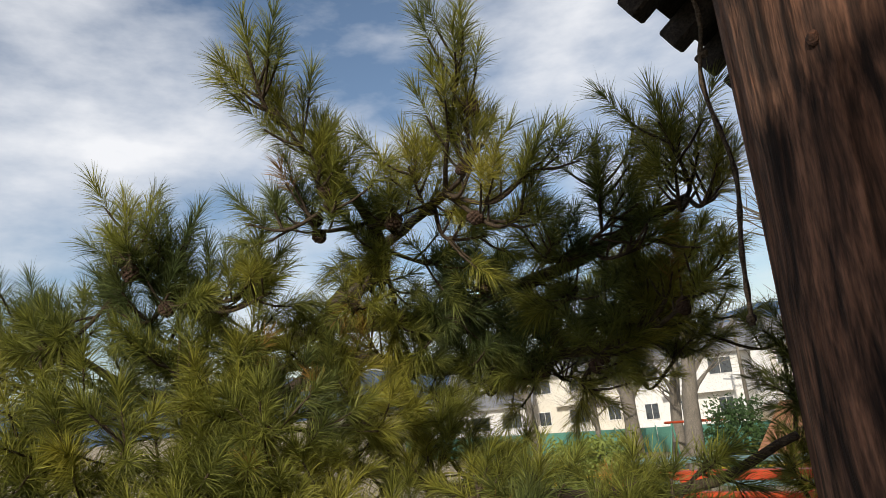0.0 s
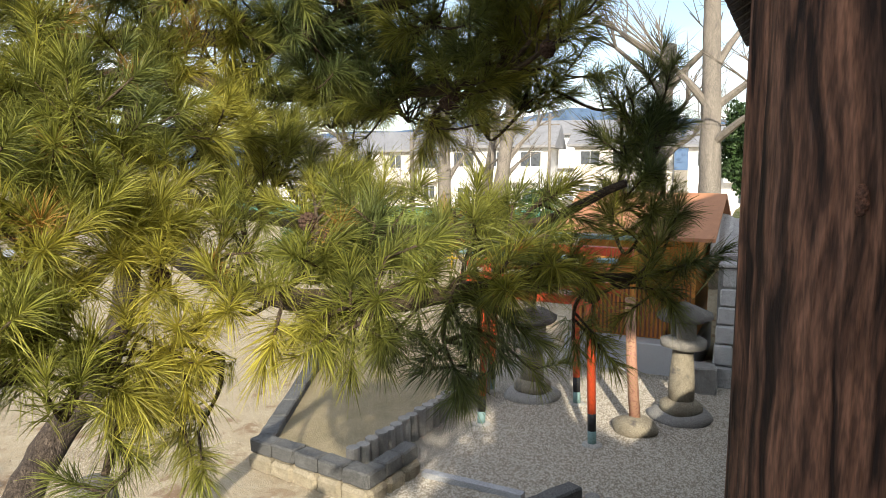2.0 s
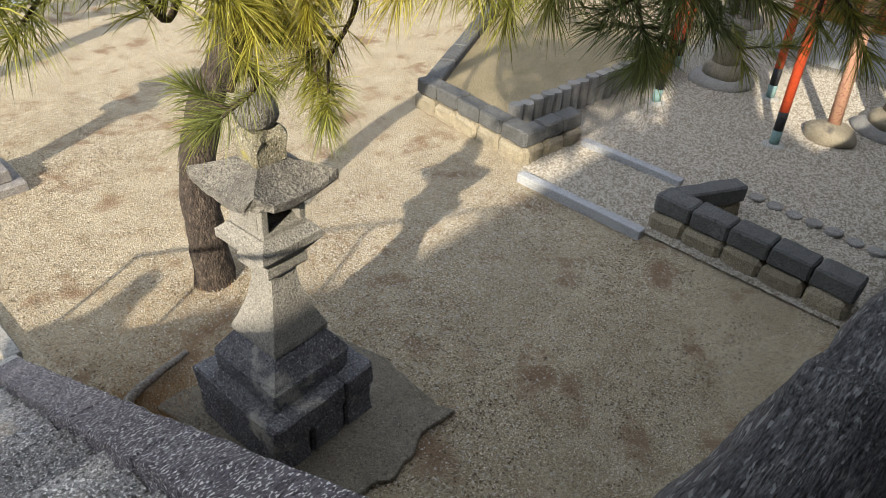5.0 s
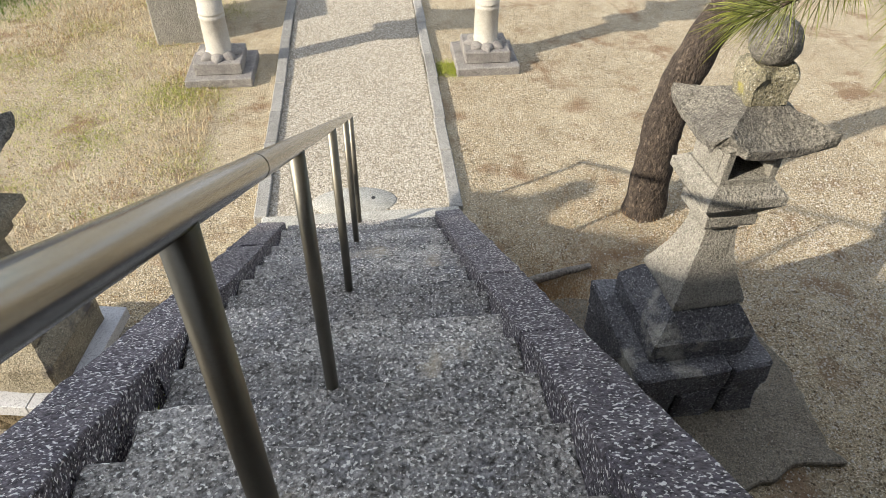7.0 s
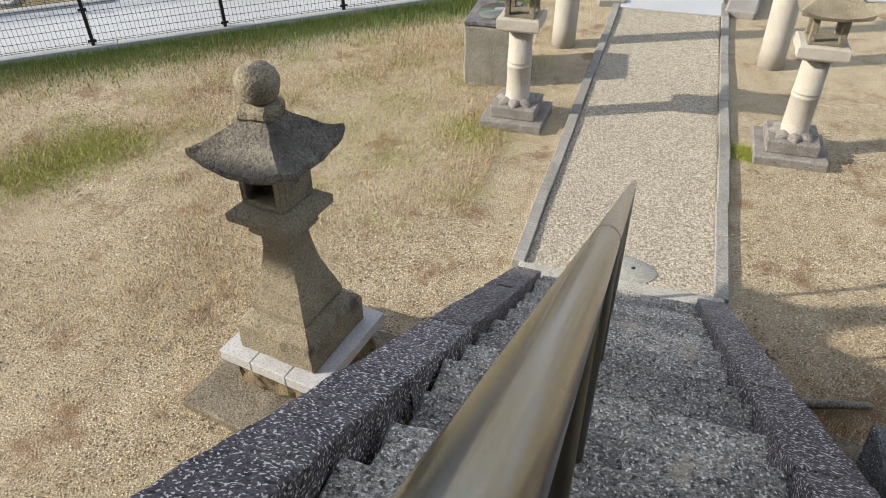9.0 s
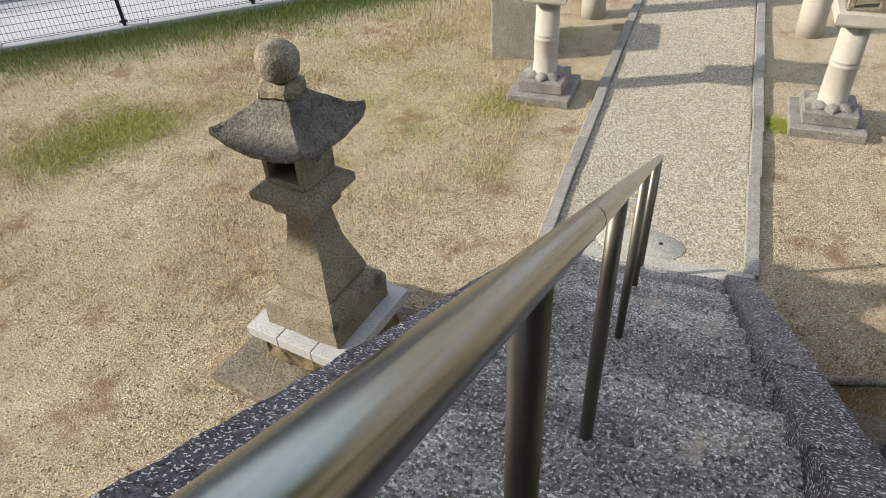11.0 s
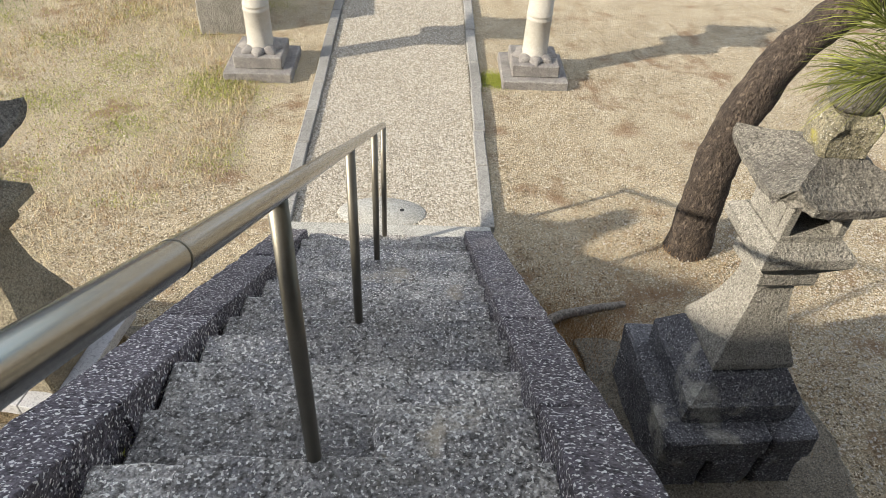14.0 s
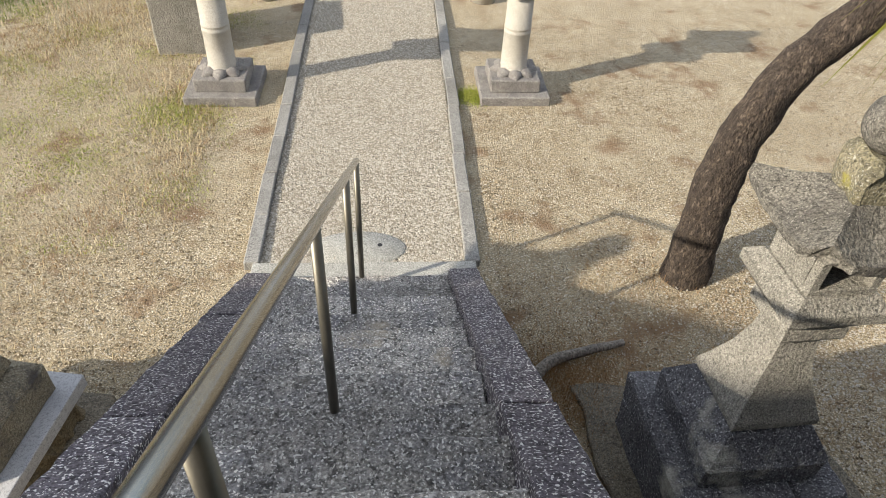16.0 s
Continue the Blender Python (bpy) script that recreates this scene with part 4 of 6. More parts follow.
# ---- walled bed on the right ----
def walled_bed():
    b = thing("stone_bed_edge", pose(0, 0, 0), "low two-course stone edging round a bed beside the gravel yard", "stone edging", kind="structure")
    rnd = random.Random(8)

    def course(x0, y0, x1, y1, width, ln, low=True, top=0.40):
        d = Vector((x1 - x0, y1 - y0))
        L = d.length
        d.normalize()
        n = max(1, round(L / ln))
        ang = math.degrees(math.atan2(d.y, d.x))
        for i in range(n):
            s = L / n
            bm = rough_block(0.006, s - 0.006, 0, width, top - 0.20, top, 0.12, 0.012, 0.022, seed=100 + i + x0 * 3 + y0)
            o = part("edge_stone", bm, M_PEN, b)
            o.matrix_basis = pose(x0 + d.x * s * i, y0 + d.y * s * i, rnd.uniform(-0.006, 0.006), 0, 0, ang)
            if low:
                bm = rough_block(0.0, s - 0.004, -0.05, width, -0.05, top - 0.205, 0.1, 0.026, 0.045, seed=200 + i + x0 * 2 + y0)
                o = part("lower_stone", bm, M_PEN_LOW, b)
                o.matrix_basis = pose(x0 + d.x * s * i, y0 + d.y * s * i, 0, 0, 0, ang)

    course(6.64, 1.87, 6.42, -0.20, 0.26, 0.42)
    course(6.42, -0.22, 7.52, -0.30, 0.24, 0.4)
    course(12.4, 4.75, 6.80, 1.86, 0.24, 0.7, True)
    course(6.38, -1.97, 6.30, -4.05, 0.28, 0.42)
    course(7.42, -2.40, 6.66, -2.02, 0.22, 0.8)
    for (x0, y0, x1, y1) in ((6.06, -0.42, 6.1, -2.05), (7.42, -0.42, 7.42, -1.82)):
        bm = rough_block(-0.06, 0.06, 0, 1, -0.05, 0.10, 0.3, 0.003, 0.006, seed=5)
        for v in bm.verts:
            v.co.y *= abs(y1 - y0)
        o = part("sill_stone", bm, M_SILL, None, "pale dressed granite sill bar in the gravel")
        o.matrix_basis = pose(x1 if y1 < y0 else x0, min(y0, y1), 0, 0, 0, 0)
        tagged(o, category="sill", group="gate sills")
    flat_sheet("bed_soil", [(6.85, 0.38), (10.9, 0.26), (12.3, 4.6), (6.95, 1.9)], 0.27, M_BED, "bare brown soil inside the stone bed", "bed", 0.25)
    e = thing("log_edging", pose(0, 0, 0), "row of short upright concrete logs edging the bed", "edging")
    bm = bmesh.new()
    lathe(bm, [(0.092, -0.05), (0.095, 0.40), (0.088, 0.425)], 12)
    me = mesh_of("log", bm, M_KERB, False)
    n = 20
    for i in range(n):
        u = i / (n - 1)
        piece("log", me, e, pose(6.95 + 3.95 * u, 0.36 - 0.14 * u, rnd.uniform(-0.025, 0.015), rnd.uniform(-2, 2), rnd.uniform(-2, 2), i * 40))
    s = thing("stepping_row", pose(0, 0, 0), "row of flat round concrete discs set in gravel", "edging")
    bm = bmesh.new()
    lathe(bm, [(0.09, -0.04), (0.092, 0.05), (0.08, 0.06)], 14)
    me2 = mesh_of("disc", bm, M_KERB, False)
    for i in range(9):
        piece("disc", me2, s, pose(7.85 - 0.02 * i, -2.35 - 0.225 * i, rnd.uniform(-0.01, 0.01), rnd.uniform(-4, 4), rnd.uniform(-4, 4), 0))


walled_bed()


# ---- red gate, small lanterns, small shrine ----
def red_gate(y0, y1, x, h, name_label):
    t = thing("red_gate", pose(0, 0, 0), name_label, "gate")
    for y, s in ((y0, -1), (y1, 1)):
        bm = bmesh.new()
        lean = 0.035 * s
        def leg(z0, z1, r):
            q = bmesh.new()
            tube(q, [(x, y + lean * z0, z0), (x, y + lean * z1, z1)], [r, r], 16)
            return q
        part("leg", leg(0.5, h, 0.062), M_VERMILION, t, "vermilion painted leg", True)
        part("black_foot", leg(0.24, 0.5, 0.063), M_BLACK, t, "black band", True)
        part("metal_foot", leg(0.02, 0.24, 0.064), M_TEAL, t, "grey-green metal shoe", True)
        bm = bmesh.new()
        lathe(bm, [(0.15, -0.03), (0.15, 0.03), (0.11, 0.05)], 20, pose(x, y, 0))
        part("footing", bm, M_STRIP, t, "round pale footing", True)
    bm = bmesh.new()
    box(bm, x - 0.045, x + 0.045, y1 - 0.35, y0 + 0.35, h - 0.55, h - 0.40, 0.008)
    part("tie_beam", bm, M_VERMILION, t)
    bm = bmesh.new()
    box(bm, x - 0.075, x + 0.075, y1 - 0.5, y0 + 0.5, h - 0.02, h + 0.10, 0.008)
    part("top_beam", bm, M_VERMILION, t)
    bm = bmesh.new()
    box(bm, x - 0.11, x + 0.11, y1 - 0.62, y0 + 0.62, h + 0.102, h + 0.16, 0.008)
    for v in bm.verts:
        v.co.z += 0.05 * (v.co.y - (y0 + y1) / 2) ** 2
    part("cap_beam", bm, M_TEAL, t, "dark green cap")


red_gate(-0.36, -2.14, 9.42, 2.85, "vermilion wooden shrine gate with black feet")
red_gate(0.15, -1.45, 11.0, 2.3, "smaller vermilion shrine gate standing behind")


def small_lantern(m, h, label):
    t = thing("small_lantern", m, label, "stone lantern", "small lanterns by the gate")
    bm = bmesh.new()
    lathe(bm, [(0.48, -0.03), (0.50, 0.08), (0.40, 0.16)], 18)
    roughen(bm, 0.05, 3, 1)
    part("base_rock", bm, M_KERB, t, smooth=True)
    bm = bmesh.new()
    lathe(bm, [(0.34, 0.13), (0.33, 0.26), (0.24, 0.33)], 16)
    roughen(bm, 0.03, 4, 2)
    part("foot", bm, M_LANTERN_BROWN, t, smooth=True)
    bm = bmesh.new()
    lathe(bm, [(0.21, 0.3), (0.20, 0.6), (0.165, h - 0.45)], 16)
    roughen(bm, 0.02, 5, 3)
    part("shaft", bm, M_LANTERN_BROWN, t, smooth=True)
    bm = bmesh.new()
    lathe(bm, [(0.2, h - 0.46), (0.36, h - 0.40), (0.36, h - 0.30), (0.28, h - 0.27)], 16)
    roughen(bm, 0.02, 4, 4)
    part("platform", bm, M_LANTERN, t, smooth=True)
    bm = bmesh.new()
    for sx in (-1, 1):
        box(bm, sx * 0.13 - 0.05, sx * 0.13 + 0.05, -0.15, 0.15, h - 0.28, h, 0.01)
    box(bm, -0.17, 0.17, -0.15, 0.15, h - 0.07, h, 0.01)
    roughen(bm, 0.012, 6, 5)
    part("fire_box", bm, M_LANTERN, t)
    bm = bmesh.new()
    lathe(bm, [(0.25, h - 0.02), (0.43, h + 0.05), (0.41, h + 0.12), (0.2, h + 0.24), (0.06, h + 0.28)], 14)
    roughen(bm, 0.045, 4, 6)
    part("roof", bm, M_LANTERN_DARK, t, "flat mossy cap rock", True)


small_lantern(pose(11.15, -3.12, 0, 0, 0, 25), 1.62, "rustic mossy stone lantern on a round rock base")
small_lantern(pose(11.05, -0.62, 0, 0, 0, 70), 1.35, "shorter rustic stone lantern beside the gate leg")


def leaning_post():
    bm = bmesh.new()
    bmesh.ops.create_icosphere(bm, subdivisions=3, radius=0.34)
    for v in bm.verts:
        v.co.z = v.co.z * 0.6 + 0.08
    roughen(bm, 0.06, 3, 4)
    r = tagged(part("footing_rock", bm, M_LANTERN_BROWN, None, "rounded rock that carries the faded post", True), category="rock")
    r.location = (10.25, -2.58, 0)
    bm = bmesh.new()
    tube(bm, [(10.25, -2.58, 0.2), (10.22, -2.5, 1.2), (10.2, -2.46, 2.1)], [0.085, 0.08, 0.075], 14)
    p = tagged(part("faded_post", bm, M_FADED, None, "faded pink and ochre gate post on a rock", True), category="post")


leaning_post()


def small_shrine():
    s = thing("small_shrine", pose(0, 0, 0), "small ochre wooden shrine with slatted red doors and rusty roof", "shrine")
    bm = rough_block(13.3, 16.2, -3.05, -0.5, -0.05, 0.62, 0.5, 0.01, 0.02, seed=3)
    part("base", bm, M_CONCRETE, s, "concrete base")
    bm = bmesh.new()
    box(bm, 13.75, 16.1, -2.95, -0.7, 0.62, 2.9, 0.01)
    part("body", bm, M_OCHRE, s)
    bm = bmesh.new()
    box(bm, 0, 0.03, 0, 0.035, 0.65, 1.75, 0.004)
    me = mesh_of("slat", bm, M_SLAT)
    for i in range(26):
        piece("slat", me, s, pose(13.70, -2.9 + i * 0.085, 0))
    for y0, y1 in ((-2.98, -2.9), (-0.75, -0.67), (-1.85, -1.78)):
        bm = bmesh.new()
        box(bm, 13.62, 13.74, y0, y1, 0.62, 2.9, 0.006)
        part("corner_post", bm, M_OCHRE, s)
    bm = bmesh.new()
    vs = []
    for x, z in ((13.05, 2.75), (14.9, 3.5), (16.7, 2.75), (16.7, 2.68), (14.9, 3.42), (13.05, 2.68)):
        for y in (-3.35, -0.3):
            vs.append(bm.verts.new((x, y, z)))
    for i in range(6):
        j = (i + 1) % 6
        bm.faces.new((vs[2 * i], vs[2 * i + 1], vs[2 * j + 1], vs[2 * j]))
    bm.faces.new(vs[::2][::-1])
    bm.faces.new(vs[1::2])
    bmesh.ops.recalc_face_normals(bm, faces=bm.faces[:])
    part("roof", bm, M_RUST, s, "rusty sheet roof")


small_shrine()


def block_wall():
    w = thing("block_wall", pose(0, 0, 0), "wall of pale grey rough granite blocks", "wall", kind="structure")
    bm = bmesh.new()
    box(bm, 13.12, 16.0, -7.0, -3.42, -0.05, 2.22)
    part("core", bm, M_MORTAR, w)
    rnd = random.Random(4)
    zs = [0.0, 0.42, 0.82, 1.18, 1.52, 1.86, 2.26]
    for r in range(6):
        y = -3.36 - (0.06 * r) * 0.4
        while y > -6.6:
            ln = rnd.uniform(0.34, 0.72) if r else rnd.uniform(0.9, 1.3)
            bm = rough_block(13.0 + 0.02 * r, 13.3, y - ln + 0.012, y - 0.012, zs[r] + 0.01, zs[r + 1] - 0.01, 0.16, 0.014, 0.03, seed=r * 9 + y)
            part("wall_block", bm, M_BLOCK, w)
            y -= ln
    for k in range(5):
        bm = rough_block(13.02, 13.42, -3.42 - 0.7 * (k + 1) + 0.01, -3.42 - 0.7 * k, 2.255, 2.32, 0.15, 0.008, 0.012, seed=8 + k)
        part("cap_stone", bm, M_BLOCK, w)


def terrace():
    """Grassy bank above the block wall, faced by a sloping pale rock."""
    bm = bmesh.new()
    n, m = 34, 24
    grid = []
    for i in range(n + 1):
        row = []
        for j in range(m + 1):
            x, y = 13.45 + 24.0 * i / n, -14.0 + 11.6 * j / m
            rise = min(1.0, max(0.0, (x - 15.7 - 0.5 * max(0, -3.4 - y)) / 1.2))
            edge = min(1.0, max(0.0, (-2.4 - y) / 1.0))
            z = (2.22 + 0.85 * rise + 0.015 * (x - 16)) * (0.35 + 0.65 * edge)
            row.append(bm.verts.new((x, y, z + 0.05 * noise.noise((x, y, 3)))))
        grid.append(row)
    for i in range(n):
        for j in range(m):
            bm.faces.new((grid[i][j], grid[i + 1][j], grid[i + 1][j + 1], grid[i][j + 1]))
    tagged(part("grass_bank", bm, M_BANK, None, "raised bank of patchy green and straw grass behind the wall", True), category="grass", kind="structure")
    bm = bmesh.new()
    g = []
    for i in range(25):
        u = i / 24
        col = []
        for k in range(9):
            v = k / 8
            top = 3.13 - 0.82 * u
            p = Vector((15.0 + 0.9 * v, -3.05 - 1.95 * u, 2.15 + (top - 2.15) * v))
            p += noise.noise_vector(Vector((p.x * 2, p.y * 9, p.z * 1.5))) * 0.05
            col.append(bm.verts.new(p))
        g.append(col)
    for a, b in zip(g, g[1:]):
        for k in range(8):
            bm.faces.new((a[k], a[k + 1], b[k + 1], b[k]))
        bm.faces.new((a[8], b[8], bm.verts.new(b[8].co + Vector((0.8, 0, -0.1))), bm.verts.new(a[8].co + Vector((0.8, 0, -0.1)))))
    bmesh.ops.recalc_face_normals(bm, faces=bm.faces[:])
    tagged(part("sloping_rock_facing", bm, M_BLOCK, None, "pale grey grooved rock facing below the grass bank"), category="rock facing", kind="structure")
    bm = rough_block(-0.22, 0.22, -0.2, 0.2, -0.05, 0.5, 0.09, 0.02, 0.03, seed=44)
    o = tagged(part("stone_block", bm, M_KERB, None, "squared grey stone standing by the block wall"), category="stone")
    o.matrix_basis = pose(12.7, -3.3, 0, 0, 0, 12)


M_BANK = material("bank_grass", (0.30, 0.29, 0.11), (0.45, 0.37, 0.22), 1.6, 1.0, 0.8, 30, (0.16, 0.20, 0.05), 20, 0.56, grain=0.5)
terrace()
block_wall()


# ---- pine by the stairs ----
def needle_tufts(tufts, rng, length, per, width):
    """tufts: rows of base point, direction, shoot length. Each needle is a slim triangle."""
    P = np.array([t[0] for t in tufts])
    D = np.array([t[1] for t in tufts])
    S = np.array([t[2] for t in tufts])
    n = len(tufts) * per
    idx = np.repeat(np.arange(len(tufts)), per)
    u = rng.random(n)
    base = P[idx] + D[idx] * (S[idx] * u)[:, None]
    rv = rng.normal(size=(n, 3))
    side = rv - D[idx] * (rv * D[idx]).sum(1)[:, None]
    side /= np.linalg.norm(side, axis=1)[:, None]
    spread = np.radians(66 - 44 * u + rng.normal(size=n) * 9)
    way = D[idx] * np.cos(spread)[:, None] + side * np.sin(spread)[:, None]
    ln = length * (0.75 + 0.45 * rng.random(n))
    droop = np.zeros((n, 3))
    droop[:, 2] = -0.12 * ln
    tip = base + way * ln[:, None] + droop
    across = np.cross(way, rng.normal(size=(n, 3)))
    across /= np.linalg.norm(across, axis=1)[:, None]
    w = width * (0.8 + 0.4 * rng.random(n))[:, None]
    mid = base + way * (ln * 0.55)[:, None]
    verts = np.stack([base - across * w * 0.5, mid - across * w * 0.5, tip, mid + across * w * 0.5, base + across * w * 0.5], 1).reshape(-1, 3)
    k = np.arange(n) * 5
    return verts, np.stack([k, k + 1, k + 2, k + 3, k + 4], 1)


def poly_mesh(name, verts, faces, mat_):
    me = bpy.data.meshes.new(name)
    nv, nf, ns = len(verts), len(faces), faces.shape[1]
    me.vertices.add(nv)
    me.vertices.foreach_set("co", verts.astype(np.float32).ravel())
    me.loops.add(nf * ns)
    me.loops.foreach_set("vertex_index", faces.astype(np.int32).ravel())
    me.polygons.add(nf)
    me.polygons.foreach_set("loop_start", (np.arange(nf) * ns).astype(np.int32))
    me.polygons.foreach_set("loop_total", np.full(nf, ns, np.int32))
    me.update(calc_edges=True)
    me.materials.append(mat_)
    return me


def pine():
    tree = thing("pine_tree", pose(0, 0, 0), "leaning pine with cracked bark and long green needles", "tree")
    rng = np.random.default_rng(7)
    rnd = random.Random(7)
    trunk = smooth_path([(2.52, 0.30, -0.1), (2.49, 0.29, 0.45), (2.50, 0.30, 0.9), (2.58, 0.30, 1.4), (2.76, 0.30, 1.8), (2.98, 0.22, 2.15), (3.2, 0.0, 2.6), (3.2, -0.3, 3.2), (3.0, -0.6, 3.9), (2.9, -0.9, 4.6), (2.8, -1.2, 5.0)], 6)
    bm = bmesh.new()
    nt = len(trunk)
    tube(bm, trunk, [0.172 - 0.13 * (i / nt) ** 1.2 + 0.02 * max(0, 1 - i / 4) for i in range(nt)], 26, 0.16)
    part("trunk", bm, M_BARK, tree, "dark cracked curving trunk", True)
    tufts, dead, cones, nodes = [], [], [], []

    def tuft(p, d, s=0.13):
        (tufts if rnd.random() > 0.012 else dead).append((tuple(p), tuple(d.normalized()), s))

    def bough(k, pts, r0):
        """A main limb from the trunk; the shoots grow from it."""
        p = smooth_path([trunk[k]] + pts, 7)
        n = len(p)
        bm = bmesh.new()
        tube(bm, p, [r0 * (1 - 0.8 * i / n) + 0.006 for i in range(n)], 10, 0.2)
        part("bough", bm, M_TWIG, tree, smooth=True)
        nodes.extend(p[3:])

    def shoot(tip, lift, spread, count):
        """A branch from the nearest limb to the tip, with side shoots that end in needles."""
        tip = Vector(tip)
        near = [q for q in nodes if (q - tip).length > 0.25]
        a = min(near, key=lambda q: (q - tip).length + 0.5 * max(0, q.z - tip.z) * (lift > 0))
        mid = a.lerp(tip, 0.55) + Vector((rnd.gauss(0, 0.05), rnd.gauss(0, 0.05), -0.10 * lift))
        p = smooth_path([a, mid, tip], 6)
        n = len(p)
        bm = bmesh.new()
        tube(bm, p, [0.011 * (1 - 0.6 * i / n) for i in range(n)], 6, 0.15, cap=False)
        ax = (p[-1] - p[-3]).normalized()
        up = Vector((0, 0, lift))
        tuft(tip - ax * 0.08, ax + up * 0.8, 0.20)
        tuft(tip - ax * 0.12, ax + up * 0.5, 0.16)
        L = (tip - a).length
        for i in range(count):
            back = rnd.uniform(0.02, min(0.45, L * 0.85))
            o = tip - (tip - p[max(0, n - 7)]).normalized() * back * 0.9
            f = min(range(n), key=lambda j: (p[j] - o).length)
            o = p[f]
            s = Vector((rnd.gauss(0, 1), rnd.gauss(0, 1), rnd.gauss(0.1, 0.6)))
            s = (s - ax * s.dot(ax)).normalized()
            d = (ax * 0.7 + s * spread + up * 0.3).normalized()
            e = o + d * rnd.uniform(0.07, 0.20)
            tube(bm, [o, o.lerp(e, 0.5) - Vector((0, 0, 0.01)), e], [0.006, 0.005, 0.004], 5, cap=False)
            tuft(e - d * 0.04, d + up * 0.45, rnd.uniform(0.09, 0.16))
            if rnd.random() < 0.09:
                cones.append(o + s * 0.03)
        part("branch", bm, M_TWIG, tree, smooth=True)

    def star(tip, way, count, reach=0.14):
        """A short shoot off the nearest limb that ends in a brush of needles, with side brushes round it."""
        tip = Vector(tip)
        near = [q for q in nodes if (q - tip).length > 0.15]
        a = min(near, key=lambda q: (q - tip).length)
        ax = (Vector(way) + Vector((rnd.gauss(0, 0.3), rnd.gauss(0, 0.3), rnd.gauss(0, 0.2)))).normalized()
        p = smooth_path([a, a.lerp(tip, 0.6) - ax * 0.08 - Vector((0, 0, 0.03)), tip], 5)
        n = len(p)
        bm = bmesh.new()
        tube(bm, p, [0.009 * (1 - 0.5 * i / n) for i in range(n)], 6, 0.15, cap=False)
        tuft(tip - ax * 0.10, ax, 0.17)
        for i in range(count):
            s = Vector((rnd.gauss(0, 1), rnd.gauss(0, 1), rnd.gauss(0, 0.8))).normalized()
            d = (ax * 0.8 + s * 0.9).normalized()
            o = p[rnd.randrange(n // 2, n)]
            e = o + d * rnd.uniform(0.5, 1.1) * reach
            tube(bm, [o, o.lerp(e, 0.5), e], [0.005, 0.0045, 0.004], 5, cap=False)
            tuft(e - d * 0.06, d, rnd.uniform(0.09, 0.15))
            if rnd.random() < 0.05:
                cones.append(o + s * 0.02)
        part("branch", bm, M_TWIG, tree, smooth=True)
        nodes.append(p[n * 2 // 3])

    bough(-1, [Vector((2.4, -1.9, 4.95)), Vector((1.95, -2.6, 5.0)), Vector((1.4, -2.85, 5.35))], 0.05)
    bough(-3, [Vector((2.6, -2.2, 4.75)), Vector((2.42, -3.2, 4.8)), Vector((2.38, -3.85, 4.95))], 0.05)
    bough(-5, [Vector((2.7, -2.0, 4.5)), Vector((2.72, -3.0, 4.45)), Vector((2.5, -3.6, 4.5))], 0.045)
    bough(-3, [Vector((2.0, -1.5, 4.7)), Vector((1.36, -2.0, 4.8)), Vector((0.95, -2.1, 5.0))], 0.045)
    bough(-7, [Vector((2.0, -1.3, 4.3)), Vector((1.45, -2.2, 4.3)), Vector((1.2, -2.7, 4.2))], 0.045)
    bough(-14, [Vector((2.4, -1.8, 3.6)), Vector((1.75, -2.9, 3.66)), Vector((2.0, -3.6, 3.68))], 0.045)
    bough(-16, [Vector((1.9, -1.5, 3.4)), Vector((1.2, -2.6, 3.62)), Vector((0.85, -2.95, 3.68))], 0.04)
    bough(-12, [Vector((2.9, -2.0, 3.8)), Vector((2.5, -3.5, 3.85)), Vector((2.42, -4.05, 4.05))], 0.035)
    bough(-20, [Vector((2.6, -0.7, 2.75)), Vector((2.2, -1.3, 2.85)), Vector((2.05, -1.7, 2.9))], 0.025)
    bough(-1, [Vector((2.3, -2.2, 5.1)), Vector((1.85, -3.1, 5.1))], 0.04)
    bough(-6, [Vector((1.8, -0.9, 4.5)), Vector((1.0, -1.5, 4.7))], 0.035)
    for q in sky_shoots():
        shoot((q[0], q[1], q[2] - 0.09), 1.0, 0.8, 7)
    bough(-14, [Vector((2.3, -2.0, 3.65)), Vector((1.5, -3.35, 3.70)), Vector((1.75, -3.9, 3.78)), Vector((2.35, -4.1, 3.72))], 0.035)
    bough(-16, [Vector((1.7, -1.6, 3.5)), Vector((1.0, -2.5, 3.75)), Vector((0.75, -3.0, 3.72))], 0.03)
    bough(-16, [Vector((1.6, -1.8, 3.4)), Vector((1.25, -2.8, 3.5)), Vector((1.05, -2.97, 3.28))], 0.018)
    for q in middle_shoots():
        shoot(q, 0.55, 1.0, 8)
    for q in inner_shoots():
        shoot(q, 0.3, 1.0, 8)
    for q in top_stars():
        star(q, (-0.3, -0.4, 0.6), 6, 0.2)
    for q in back_stars():
        star(q, (-0.3, -0.3, 0.7), 6, 0.2)
    for q in corner_stars():
        star(q, (-0.3, -0.3, 0.6), 6, 0.2)
    for q in dark_stars():
        star(q, (-0.2, -0.3, 0.4), 6, 0.2)
    for q in lit_stars():
        star(q, (-0.3, -0.35, 0.75), 5, 0.17)
    for q in lit2_stars():
        star(q, (-0.4, -0.4, 0.6), 6, 0.18)
    for q in low_stars():
        star(q, (-0.5, -0.4, 0.4), 2, 0.14)
    for q in front_stars():
        star(q, (-0.5, -0.55, 0.45), 3)
    for q in under_stars():
        star(q, (-0.2, -0.2, -0.5), 2)
    for q in right_stars():
        star(q, (0.0, -0.1, 0.95), 4)
    for q in hanging_shoots():
        star(q, (-0.1, 0.0, -0.6), 1)
